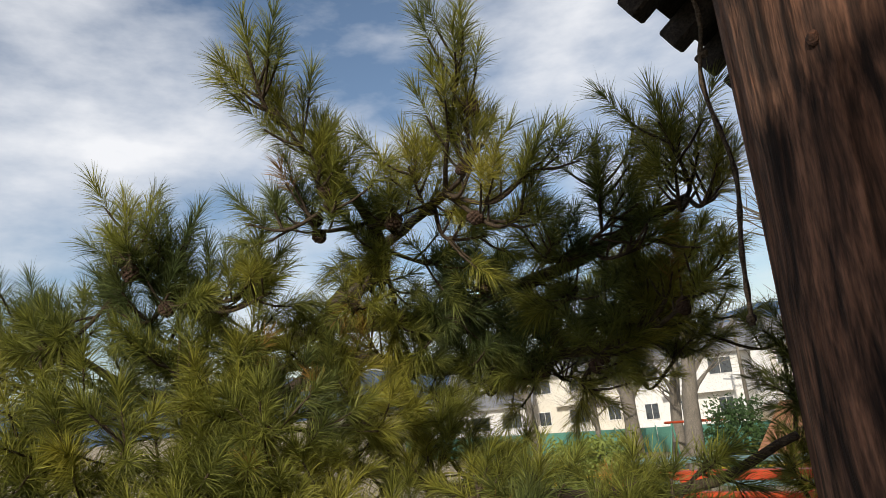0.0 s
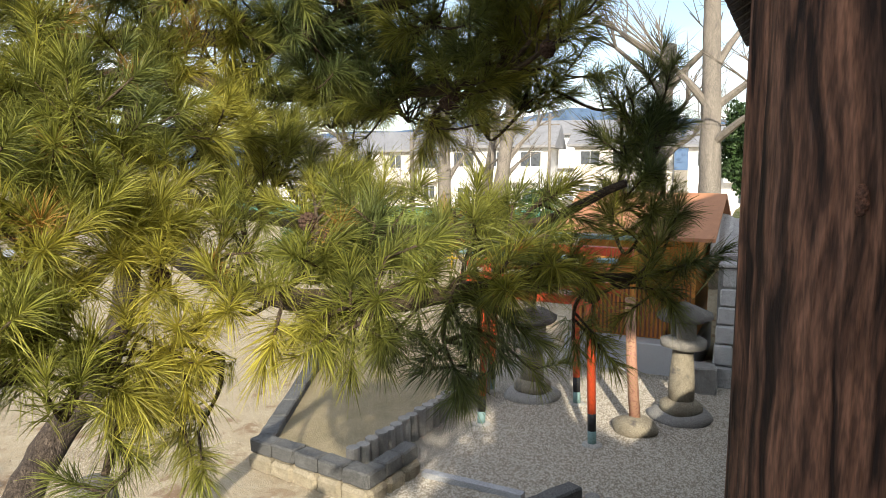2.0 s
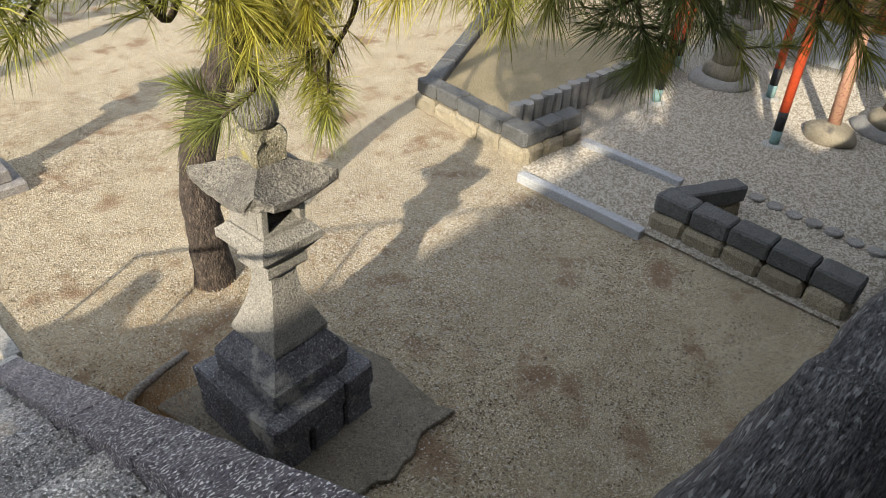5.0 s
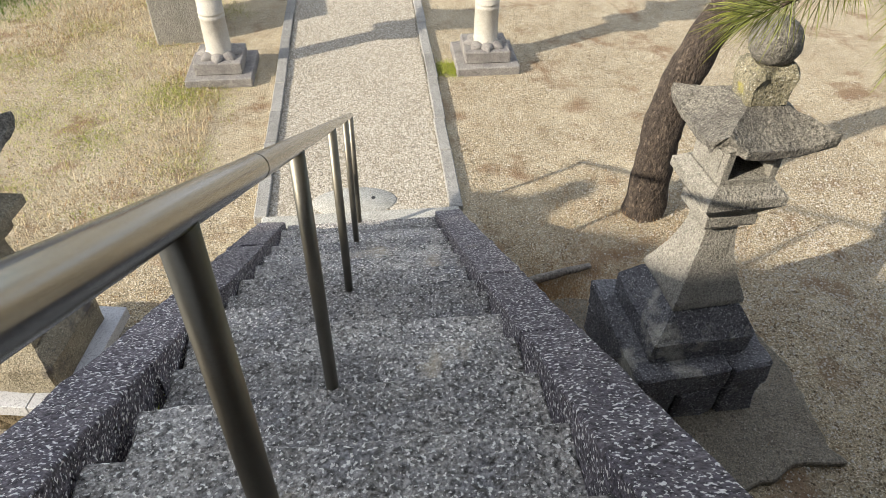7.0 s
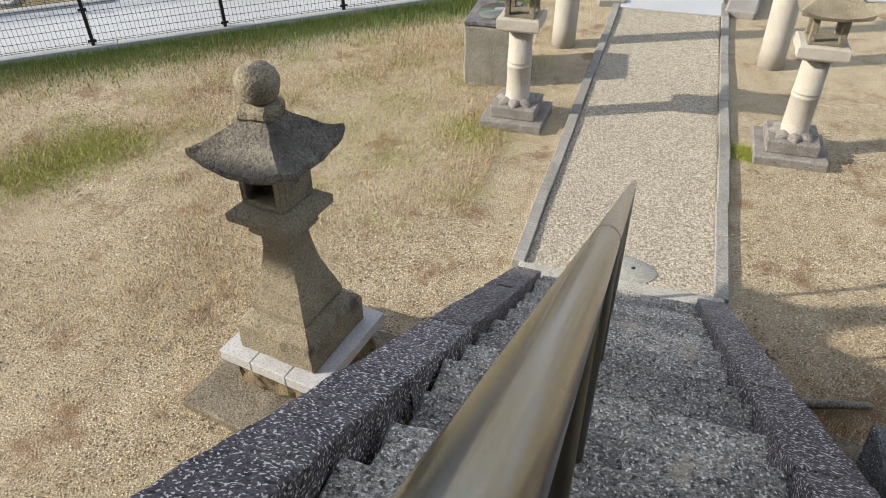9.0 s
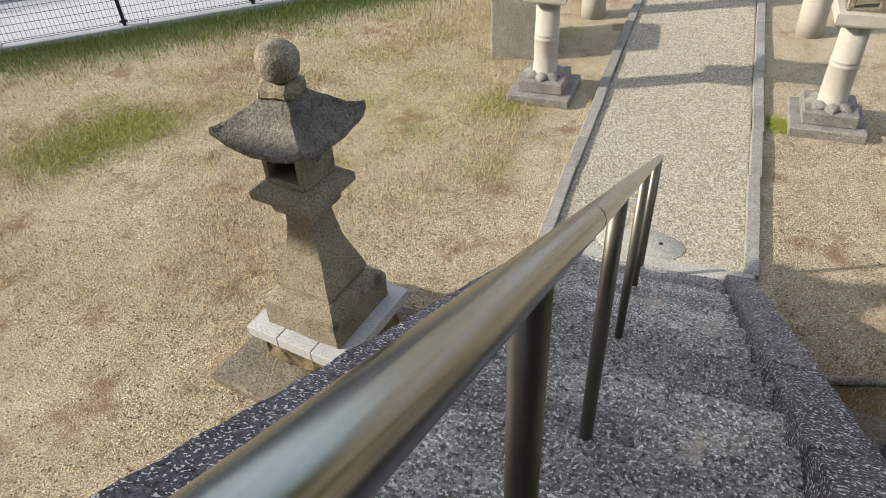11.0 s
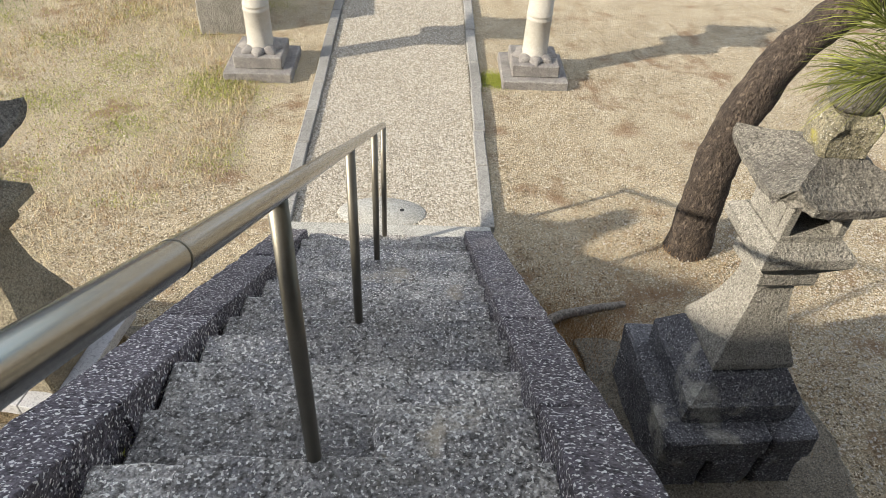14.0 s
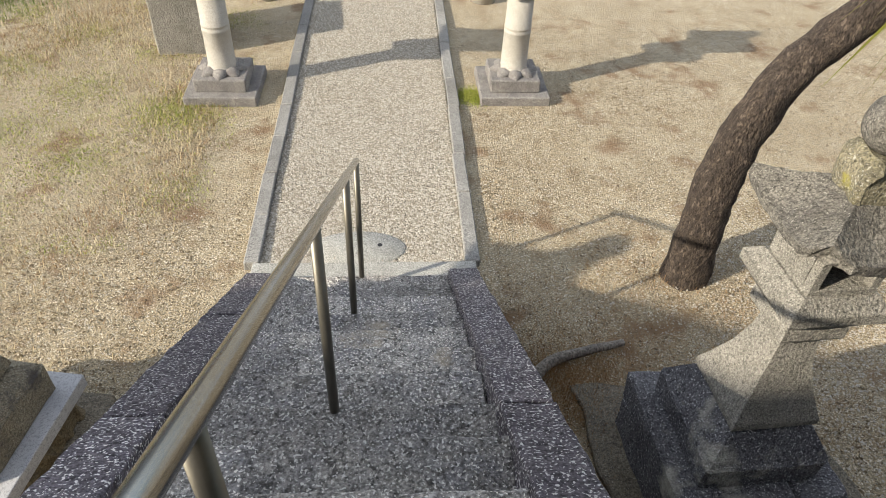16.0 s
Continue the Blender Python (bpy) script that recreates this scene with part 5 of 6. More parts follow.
    for q in sparse_shoots():
        star(q, (-0.2, 0.1, -0.4), 2, 0.12)
    v, f = needle_tufts(tufts, rng, 0.110, 140, 0.0021)
    crown = new("needles", poly_mesh("needles", v, f, M_NEEDLE))
    crown.parent = tree
    tagged(crown, "long stiff green needles in tufts", kind="stuff")
    v, f = needle_tufts(dead, rng, 0.11, 90, 0.002)
    o = new("dead_needles", poly_mesh("dead_needles", v, f, M_NEEDLE_DEAD))
    o.parent = tree
    tagged(o, "yellowed orange needles", kind="stuff")
    bm = bmesh.new()
    for ring in range(7):
        z = ring * 0.0085 - 0.026
        r = 0.024 * math.sin(math.pi * (ring + 0.9) / 8)
        for k in range(7):
            a = 2 * math.pi * (k + 0.5 * (ring % 2)) / 7
            bmesh.ops.create_icosphere(bm, subdivisions=1, radius=0.0085, matrix=pose(r * math.cos(a), r * math.sin(a), z))
    me = mesh_of("pine_cone", bm, M_CONE)
    for c in cones[:70]:
        piece("pine_cone", me, tree, pose(c.x, c.y, c.z, rnd.uniform(0, 180), rnd.uniform(0, 180), 0) @ Matrix.Scale(rnd.uniform(0.8, 1.2), 4))


def sky_shoots():
    return ((1.06, -2.95, 5.63), (1.19, -2.91, 5.47), (1.36, -2.95, 5.31), (1.43, -2.92, 5.15), (1.62, -3.45, 5.60), (1.69, -3.39, 5.46),
            (1.76, -3.36, 5.30), (1.83, -3.56, 5.17), (1.85, -3.49, 5.02), (1.99, -3.95, 5.22), (2.06, -3.95, 5.08), (2.20, -4.05, 5.05),
            (0.98, -2.18, 5.20), (1.08, -2.16, 5.05), (1.14, -2.21, 5.10), (1.28, -2.55, 5.14), (1.35, -2.55, 5.03), (1.67, -3.08, 5.28),
            (1.72, -2.92, 5.18), (1.29, -2.25, 4.95), (0.81, -1.68, 4.83), (0.91, -1.82, 4.79), (0.73, -1.65, 4.77), (0.95, -2.07, 4.90))


def middle_shoots():
    return ((2.15, -3.61, 5.04), (2.23, -3.72, 4.94), (2.45, -3.88, 4.68), (2.39, -3.42, 4.44), (1.54, -2.59, 5.10), (1.73, -2.71, 4.98),
            (1.87, -3.07, 5.10), (2.02, -3.15, 4.93), (2.09, -2.88, 4.84), (2.18, -3.36, 4.87), (2.38, -3.74, 4.82), (1.12, -2.24, 4.83),
            (1.40, -2.52, 4.79), (2.30, -3.31, 4.67), (2.49, -3.65, 4.59), (1.72, -2.62, 4.68), (2.00, -2.59, 4.59), (2.49, -2.85, 4.55),
            (2.52, -3.52, 4.74), (0.70, -2.05, 4.60), (0.85, -2.2, 4.45), (1.0, -2.3, 4.6), (1.3, -2.4, 4.55))


def inner_shoots():
    return ((1.98, -2.68, 4.28), (2.29, -2.74, 4.45), (2.44, -2.93, 4.35), (2.14, -2.75, 4.64), (2.27, -2.96, 4.79), (2.51, -3.08, 4.59),
            (2.53, -3.32, 4.61), (2.55, -3.58, 4.58), (2.52, -3.23, 4.25), (1.82, -2.66, 4.28), (1.90, -3.03, 4.07), (1.97, -3.29, 4.02),
            (2.14, -3.61, 3.92), (2.57, -3.70, 4.71), (2.03, -2.86, 4.88), (2.30, -3.23, 4.87), (2.35, -2.6, 4.65), (2.6, -2.95, 4.7))


def front_stars():
    return ((1.22, -3.45, 3.82), (1.45, -3.63, 3.87), (1.38, -3.56, 3.79), (1.56, -3.94, 3.87), (1.55, -3.81, 3.82), (1.75, -3.98, 3.92), 
            (1.87, -4.02, 3.86), (1.60, -3.69, 3.83), (2.25, -3.97, 3.73), (2.31, -4.15, 3.76), (2.33, -4.24, 3.76), (1.91, -3.81, 3.99), 
            (1.96, -3.92, 4.04), (1.92, -3.60, 3.97), (1.61, -3.49, 3.94), (1.54, -3.41, 3.92), (1.38, -3.39, 3.87), (1.25, -3.27, 3.76), 
            (1.17, -3.22, 3.70), (1.73, -3.95, 3.84), (1.42, -3.44, 3.83), (1.66, -3.58, 3.90), (1.76, -3.76, 3.88))


def under_stars():
    return ((1.30, -3.49, 3.71), (1.45, -3.62, 3.68), (1.56, -3.67, 3.72), (1.65, -3.84, 3.72), (1.08, -3.16, 3.66), (1.74, -3.67, 3.52), 
            (1.83, -3.81, 3.57), (2.10, -3.96, 3.53), (1.84, -3.70, 3.44), (1.40, -3.54, 3.67), (2.30, -4.23, 3.64))


def right_stars():
    return ((3.01, -4.00, 4.46), (3.02, -4.01, 4.31), (3.03, -4.03, 4.19), (2.91, -3.94, 4.17), (3.04, -4.10, 4.28), (2.81, -3.98, 4.00), 
            (2.84, -4.11, 4.02), (2.69, -3.92, 3.92), (2.62, -4.09, 3.88), (2.64, -4.19, 3.90), (2.92, -4.00, 4.09), (3.01, -3.94, 4.37), 
            (3.03, -4.07, 4.41))


def lit_stars():
    return ((1.24, -2.71, 4.38), (1.27, -2.73, 4.28), (1.30, -2.75, 4.15), (1.32, -2.82, 4.07), (1.22, -2.69, 4.19), (1.76, -2.50, 4.58), 
            (1.73, -2.58, 4.31), (1.72, -2.57, 4.16), (1.65, -2.51, 4.35), (1.80, -2.64, 4.20), (2.24, -2.67, 4.26), (2.15, -2.71, 4.11), 
            (2.13, -2.84, 4.04), (1.87, -2.86, 4.01), (2.07, -2.94, 3.95), (1.65, -2.92, 3.91), (1.51, -2.95, 3.83), (1.47, -2.89, 3.95), 
            (1.30, -2.88, 3.93), (1.82, -2.66, 4.04), (1.98, -2.67, 4.12), (1.48, -2.76, 4.04), (2.09, -3.13, 3.95), (2.09, -2.64, 4.19))


def lit2_stars():
    return ((1.21, -2.83, 3.87), (1.24, -2.98, 3.83), (0.95, -2.89, 3.93), (0.92, -2.76, 3.98), (0.89, -2.75, 3.89), (1.08, -2.85, 3.99), 
            (1.03, -2.69, 4.10), (1.03, -2.58, 4.20), (1.21, -2.57, 4.30), (1.18, -2.44, 4.38), (1.09, -2.39, 4.31), (0.94, -2.65, 4.09), 
            (0.96, -2.91, 3.86), (1.17, -2.22, 4.48), (1.32, -2.31, 4.54), (1.58, -2.36, 4.58), (1.71, -2.37, 4.72), (1.55, -2.25, 4.74), 
            (1.33, -2.09, 4.62), (1.11, -2.74, 4.12), (1.20, -2.80, 4.03), (0.91, -2.52, 4.17), (0.79, -2.69, 4.00))


def low_stars():
    return ((0.74, -3.15, 3.78), (0.85, -3.14, 3.81), (0.68, -3.12, 3.77), (0.90, -3.15, 3.69), (0.98, -3.19, 3.73), (0.71, -3.11, 3.66), 
            (0.76, -3.21, 3.63), (1.11, -3.19, 3.63), (0.62, -2.98, 3.80),
            (0.69, -2.88, 3.88), (0.62, -3.03, 3.60), (0.83, -2.95, 3.85), (1.04, -2.97, 3.80), (0.65, -2.74, 3.96))


def top_stars():
    return ((2.03, -2.41, 4.86), (2.15, -2.48, 4.69), (2.30, -2.46, 4.56), (2.60, -2.48, 4.38), (2.85, -2.64, 4.35), (3.01, -2.90, 4.42), 
            (3.03, -3.15, 4.40), (2.66, -2.59, 4.65), (2.90, -2.77, 4.71), (2.96, -3.07, 4.71), (2.99, -3.33, 4.61), (3.06, -3.54, 4.67), 
            (3.10, -3.60, 4.53), (3.03, -3.39, 4.44), (2.42, -2.52, 4.85), (2.66, -2.68, 4.92), (2.81, -2.91, 4.94), (2.92, -3.29, 4.87), 
            (3.02, -3.53, 4.85), (2.24, -2.37, 4.38), (2.42, -2.42, 4.38), (2.76, -2.54, 4.50), (3.06, -3.19, 4.29))


def back_stars():
    return ((0.76, -1.75, 4.72), (0.84, -1.98, 4.65), (0.71, -2.03, 4.48), (0.83, -2.17, 4.42), (1.06, -2.06, 4.54), (1.23, -2.15, 4.57), 
            (0.60, -2.30, 4.29), (0.68, -2.44, 4.24), (0.83, -2.50, 4.27), (1.03, -2.48, 4.30), (1.24, -2.49, 4.32), (1.55, -2.45, 4.38), 
            (1.78, -2.51, 4.41), (1.73, -2.35, 4.53), (1.52, -2.20, 4.60), (2.02, -2.46, 4.37), (2.19, -2.49, 4.49), (1.40, -2.04, 4.77), 
            (1.18, -1.92, 4.74), (1.97, -2.43, 4.61), (0.54, -1.89, 4.61), (0.48, -2.17, 4.35), (2.32, -2.51, 4.71))


def dark_stars():
    return ((2.55, -2.44, 4.60), (2.69, -2.62, 4.52), (2.83, -2.81, 4.55), (2.87, -3.06, 4.57), (2.58, -2.47, 4.42), (2.94, -3.22, 4.65), 
            (2.94, -3.41, 4.41), (2.72, -2.65, 4.40), (2.36, -2.38, 4.61), (2.89, -2.89, 4.42), (2.97, -3.24, 4.48), (2.96, -3.52, 4.71), 
            (2.88, -3.67, 4.89))


def corner_stars():
    return ((0.64, -2.42, 4.26), (0.69, -2.45, 4.08), (0.63, -2.44, 3.98), (0.78, -2.50, 3.93), (0.53, -2.39, 4.14))


def hanging_shoots():
    return ((2.0, -1.75, 2.86), (2.2, -1.9, 2.95), (2.57, -3.45, 3.22), (2.64, -3.62, 3.23))


def sparse_shoots():
    return ((1.32, -3.09, 3.50), (1.22, -3.07, 3.36), (1.09, -2.97, 3.35), (1.01, -2.99, 3.23), (1.26, -3.10, 3.35), (1.19, -2.98, 3.50))


pine()


# ---- broken root by the stairs ----
def fallen_branch():
    bm = bmesh.new()
    p = smooth_path([(1.12, -0.72, 0.02), (1.28, -0.58, 0.05), (1.52, -0.50, 0.05), (1.82, -0.42, 0.04)], 6)
    tube(bm, p, [0.045 - 0.02 * i / len(p) for i in range(len(p))], 10, 0.25)
    tagged(part("fallen_branch", bm, M_GREYBARK, None, "grey bent piece of branch lying on needles", True), category="branch")


fallen_branch()


# ---- bare trees, bushes and buildings beyond ----
def bare_tree(x, y, h, r, lean, seed):
    t = thing("bare_tree", pose(0, 0, 0), "pollarded bare grey tree in the park beyond", "tree", "bare park trees")
    rnd = random.Random(seed)
    bm = bmesh.new()
    top = Vector((x + lean[0], y + lean[1], h))
    p = smooth_path([(x, y, -0.1), (x + lean[0] * 0.3, y + lean[1] * 0.3, h * 0.45), top], 5)
    tube(bm, p, [r * (1.2 - 0.6 * i / len(p)) for i in range(len(p))], 10, 0.2)
    part("trunk", bm, M_GREYBARK, t, smooth=True)
    for i in range(9):
        bm = bmesh.new()
        f = p[rnd.randrange(len(p) // 2, len(p))]
        a = rnd.uniform(0, 6.28)
        d = Vector((math.cos(a), math.sin(a), rnd.uniform(0.5, 1.3))).normalized()
        ln = rnd.uniform(0.8, 2.0) * h / 6
        e = f + d * ln
        tube(bm, [f, f + d * ln * 0.5 + Vector((0, 0, 0.1)), e], [r * 0.42, r * 0.3, r * 0.2], 6, 0.2)
        for _ in range(5):
            s = (d + Vector((rnd.gauss(0, 0.6), rnd.gauss(0, 0.6), rnd.gauss(0.3, 0.4)))).normalized()
            g = e + s * ln * rnd.uniform(0.4, 0.9)
            tube(bm, [e, g], [r * 0.12, r * 0.04], 4)
            for _ in range(3):
                w = g + (s + Vector((rnd.gauss(0, 0.7), rnd.gauss(0, 0.7), rnd.gauss(0.2, 0.4)))).normalized() * ln * 0.4
                tube(bm, [e.lerp(g, rnd.uniform(0.3, 1)), w], [r * 0.05, r * 0.02], 3, cap=False)
        part("limb", bm, M_GREYBARK, t)


bare_tree(27, 9.3, 7.0, 0.32, (0.5, 0.3), 1)
bare_tree(29.5, 8.6, 6.0, 0.26, (0.4, -0.5), 2)
bare_tree(24.5, 9.5, 5.2, 0.12, (0.1, 0.1), 6)
bare_tree(30, 0.9, 9.0, 0.42, (0.2, -0.5), 3)
bare_tree(24, -2.1, 10.5, 0.36, (0.2, 0.3), 4)
bare_tree(24, 5.6, 7.2, 0.30, (0.2, -0.7), 7)
bare_tree(31, -6.5, 10.0, 0.30, (0.3, 0.6), 8)
bare_tree(36, -3.5, 9.0, 0.26, (-0.3, 0.4), 9)
bare_tree(26, 13.5, 5.5, 0.22, (-0.2, 0.3), 5)


def leaf_cloud(name, label, x, y, z, rx, ry, rz, n, mat_, size, seed, category="bush", ground=True):
    t = thing(name, pose(x, y, 0), label, category)
    rng = np.random.default_rng(seed)
    bm = bmesh.new()
    for i in range(5):
        a = i * 1.26
        tube(bm, [(0.1 * math.cos(a), 0.1 * math.sin(a), -0.05), (rx * 0.4 * math.cos(a), ry * 0.4 * math.sin(a), z)], [0.05, 0.02], 6)
    part("stems", bm, M_TWIG, t)
    c = rng.normal(size=(n, 3))
    c /= np.linalg.norm(c, axis=1)[:, None]
    lump = 1 + 0.28 * np.sin(c[:, 0] * 7 + seed) * np.cos(c[:, 1] * 6) + 0.15 * np.sin(c[:, 2] * 11)
    c *= (lump * (0.62 + 0.42 * rng.random(n)))[:, None]
    c = c * (rx, ry, rz) + (0, 0, z)
    c = c[c[:, 2] > 0.03]
    n = len(c)
    a = rng.normal(size=(n, 3))
    a /= np.linalg.norm(a, axis=1)[:, None]
    b = np.cross(a, rng.normal(size=(n, 3)))
    b /= np.linalg.norm(b, axis=1)[:, None]
    s = size * (0.6 + 0.8 * rng.random(n))[:, None]
    verts = np.stack([c - a * s, c - b * s * 0.45, c + a * s, c + b * s * 0.45], 1).reshape(-1, 3)
    k = np.arange(n) * 4
    o = new("leaves", poly_mesh("leaves", verts, np.stack([k, k + 1, k + 2, k + 3], 1), mat_))
    o.parent = t
    tagged(o, kind="stuff")


leaf_cloud("evergreen_bush", "clipped dark evergreen bush on the bank", 25.2, -3.55, 4.55, 1.1, 1.35, 1.5, 26000, M_LEAF, 0.075, 1)
leaf_cloud("garden_bush", "yellow-green rounded garden bush", 23, 9.0, 1.2, 1.8, 1.8, 1.2, 6000, M_LEAF_Y, 0.08, 2)
leaf_cloud("garden_bush", "dark green rounded garden bush", 25, 4.3, 1.6, 1.1, 1.1, 1.6, 5000, M_LEAF, 0.08, 3)
leaf_cloud("garden_bush", "low yellow-green hedge plant", 27, 12.5, 0.8, 2.2, 1.2, 0.9, 5000, M_LEAF_Y, 0.08, 4)
leaf_cloud("roadside_hedge", "dark clipped hedge beyond the road", -7.35, 7.15, 0.55, 1.0, 0.6, 0.65, 9000, M_LEAF, 0.035, 11, "hedge")
leaf_cloud("roadside_hedge", "dark clipped hedge beyond the road", -8.6, 7.9, 0.6, 0.8, 0.6, 0.7, 6000, M_LEAF, 0.035, 12, "hedge")
leaf_cloud("red_shrub", "small red-leaved shrub in the garden strip", -9.0, 6.5, 0.3, 0.32, 0.32, 0.32, 2200, M_REDLEAF, 0.03, 13, "shrub")
leaf_cloud("garden_bush", "low green hedge plant", 22, 12.8, 0.8, 1.6, 1.6, 0.9, 5000, M_LEAF, 0.08, 5)


def house(x, y, w, d, h, rz, wall_mat, label, seed, floors=2):
    t = thing("house", pose(x, y, 0, 0, 0, rz), label, "house", "houses beyond the park")
    rnd = random.Random(seed)
    bm = bmesh.new()
    box(bm, 0, d, -w / 2, w / 2, -0.05, h)
    part("wall", bm, wall_mat, t)
    bm = bmesh.new()
    vs = []
    o = 0.6
    for px, z in ((-o, h - 0.1), (d / 2, h + d * 0.2), (d + o, h - 0.1), (d + o, h - 0.3), (-o, h - 0.3)):
        for py in (-w / 2 - o, w / 2 + o):
            vs.append(bm.verts.new((px, py, z)))
    for i in range(5):
        j = (i + 1) % 5
        bm.faces.new((vs[2 * i], vs[2 * i + 1], vs[2 * j + 1], vs[2 * j]))
    bm.faces.new(vs[::2][::-1])
    bm.faces.new(vs[1::2])
    bmesh.ops.recalc_face_normals(bm, faces=bm.faces[:])
    part("roof", bm, M_TILE, t)
    if floors > 1:
        bm = bmesh.new()
        box(bm, -0.9, 0.02, -w * 0.42, w * 0.2, h * 0.47, h * 0.52)
        box(bm, -0.9, -0.82, -w * 0.42, w * 0.2, h * 0.52, h * 0.66)
        part("balcony", bm, wall_mat, t)
    for fl in range(floors):
        z = h * (fl + 0.45) / floors - 0.2
        n = max(2, int(w / 2.6))
        for i in range(n):
            yy = -w / 2 + (i + 0.5) * w / n
            ww = rnd.choice((0.5, 0.8, 0.8))
            bm = bmesh.new()
            box(bm, -0.05, 0.03, yy - ww - 0.06, yy + ww + 0.06, z - 0.06, z + 1.16)
            win = part("window", bm, M_WHITE, t)
            for s in (-1, 1):
                bm = bmesh.new()
                box(bm, -0.07, 0.0, yy + (s - 1) * ww / 2 + 0.02, yy + (s + 1) * ww / 2 - 0.02, z, z + 1.1)
                part("pane", bm, M_WINDOW, win)


house(52, 27, 9, 8, 5.4, 18, M_CREAM, "cream two-storey house with grey tiled roof", 1)
house(50, 16.5, 8, 8, 5.6, 12, M_WHITE, "white two-storey house with balcony", 2)
house(58, 8.5, 8, 8, 5.8, 8, M_CREAM, "pale two-storey house with tiled roof", 3)
house(56, -1.5, 9, 8, 5.6, 0, M_WHITE, "white house with dark windows", 4)
house(46, 33, 8, 7, 3.2, 30, M_WHITE, "low white house with hipped grey roof", 5, 1)
house(60, 40, 12, 8, 5.4, 35, M_CREAM, "long cream house row with tiled roof", 6)
house(64, -12, 12, 8, 5.4, -8, M_CREAM, "cream house beyond the trees", 7)
house(75, 20, 14, 8, 7.5, 15, M_WHITE, "taller white apartment house", 8)


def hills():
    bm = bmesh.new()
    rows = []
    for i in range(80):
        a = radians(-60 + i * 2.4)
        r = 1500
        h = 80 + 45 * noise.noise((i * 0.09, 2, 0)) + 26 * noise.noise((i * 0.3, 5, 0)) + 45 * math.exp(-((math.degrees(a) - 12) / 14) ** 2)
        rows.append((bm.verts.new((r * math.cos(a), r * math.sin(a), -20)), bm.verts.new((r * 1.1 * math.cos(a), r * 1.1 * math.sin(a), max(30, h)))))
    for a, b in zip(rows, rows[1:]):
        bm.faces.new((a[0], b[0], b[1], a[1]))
    tagged(part("far_hills", bm, M_HILL, None, "hills on the horizon with blue haze painted into their colour", True), category="hills", kind="structure")


hills()


def playground():
    f = thing("yellow_rail", pose(0, 0, 0), "yellow painted pipe railing at the playground", "railing")
    pts = [(22.5, 10.5), (23.5, 7.2), (24.5, 4.5), (25.0, 2.2)]
    for (xa, ya), (xb, yb) in zip(pts, pts[1:]):
        for z in (0.45, 0.9):
            bm = bmesh.new()
            tube(bm, [(xa, ya, z), (xb, yb, z)], [0.04, 0.04], 8)
            part("bar", bm, M_YELLOW, f, smooth=True)
    for xa, ya in pts:
        bm = bmesh.new()
        tube(bm, [(xa, ya, -0.05), (xa, ya, 0.92)], [0.045, 0.045], 8)
        part("post", bm, M_YELLOW, f, smooth=True)
    s = thing("swing_frame", pose(27.5, 6.6, 0), "pale green swing frame with a red top bar", "swing")
    for y in (-1.2, 1.2):
        for dx in (-0.8, 0.8):
            bm = bmesh.new()
            tube(bm, [(dx, y * 1.1, -0.05), (0, y, 2.3)], [0.04, 0.04], 8)
            part("leg", bm, M_GREENPAINT, s, smooth=True)
    bm = bmesh.new()
    tube(bm, [(0, -1.5, 2.3), (0, 1.5, 2.3)], [0.05, 0.05], 8)
    part("top_bar", bm, M_VERMILION, s, smooth=True)
    n = thing("net_fence", pose(0, 0, 0), "long green net fence round the park", "fence")
    for i in range(14):
        bm = bmesh.new()
        y = 34 - i * 2.6
        tube(bm, [(38 - 0.1 * i, y, -0.05), (38 - 0.1 * i, y, 1.5)], [0.04, 0.04], 6)
        part("post", bm, M_GREENPAINT, n)
        bm = bmesh.new()
        box(bm, 38 - 0.1 * i, 38.03 - 0.1 * i, y - 2.5, y - 0.06, 0.05, 1.4)
        part("net", bm, M_GREENPAINT, n)
    bm = bmesh.new()
    p = thing("utility_pole", pose(44, 10.2, 0), "grey utility pole with cross arms", "pole")
    tube(bm, [(0, 0, -0.05), (0, 0, 7.4)], [0.13, 0.09], 10)
    part("pole", bm, M_GREYBARK, p, smooth=True)
    for z in (6.6, 7.1):
        bm = bmesh.new()
        box(bm, -0.04, 0.04, -0.7, 0.7, z, z + 0.07)
        part("cross_arm", bm, M_GREYBARK, p)


playground()
flat_sheet("playground_sand", [(20, 2), (37, -1), (37, 30), (20, 30)], 0.015, M_SOIL, "pale open playground ground", "playground")


# ---- grass, straw, pebbles ----
def blades(name, label, region, n, mat_, h, w, seed, lie=0.0):
    rng = np.random.default_rng(seed)
    pts = region(rng, n)
    n = len(pts)
    a = rng.random(n) * 6.283
    t = rng.random(n) * (0.5 + lie)
    d = np.stack([np.cos(a) * np.sin(t), np.sin(a) * np.sin(t), np.cos(t)], 1)
    ln = h * (0.5 + rng.random(n))
    p = np.stack([pts[:, 0], pts[:, 1], np.zeros(n) + 0.004], 1)
    s = np.stack([-np.sin(a), np.cos(a), np.zeros(n)], 1) * w
    tip = p + d * ln[:, None]
    tip[:, 2] = np.maximum(tip[:, 2], 0.012)
    verts = np.stack([p - s, p + s, tip], 1).reshape(-1, 3)
    k = np.arange(n) * 3
    o = new(name, poly_mesh(name, verts, np.stack([k, k + 1, k + 2], 1), mat_))
    return tagged(o, label, "grass", kind="stuff")


def along_fence(rng, n):
    u = rng.random(n) * 20 - 13
    v = np.abs(rng.normal(size=n)) * 0.5 + 0.12
    x = -8.08 + 0.757 * u + 0.653 * v
    y = 3.6 + 0.653 * u - 0.757 * v
    return np.stack([x, y], 1)


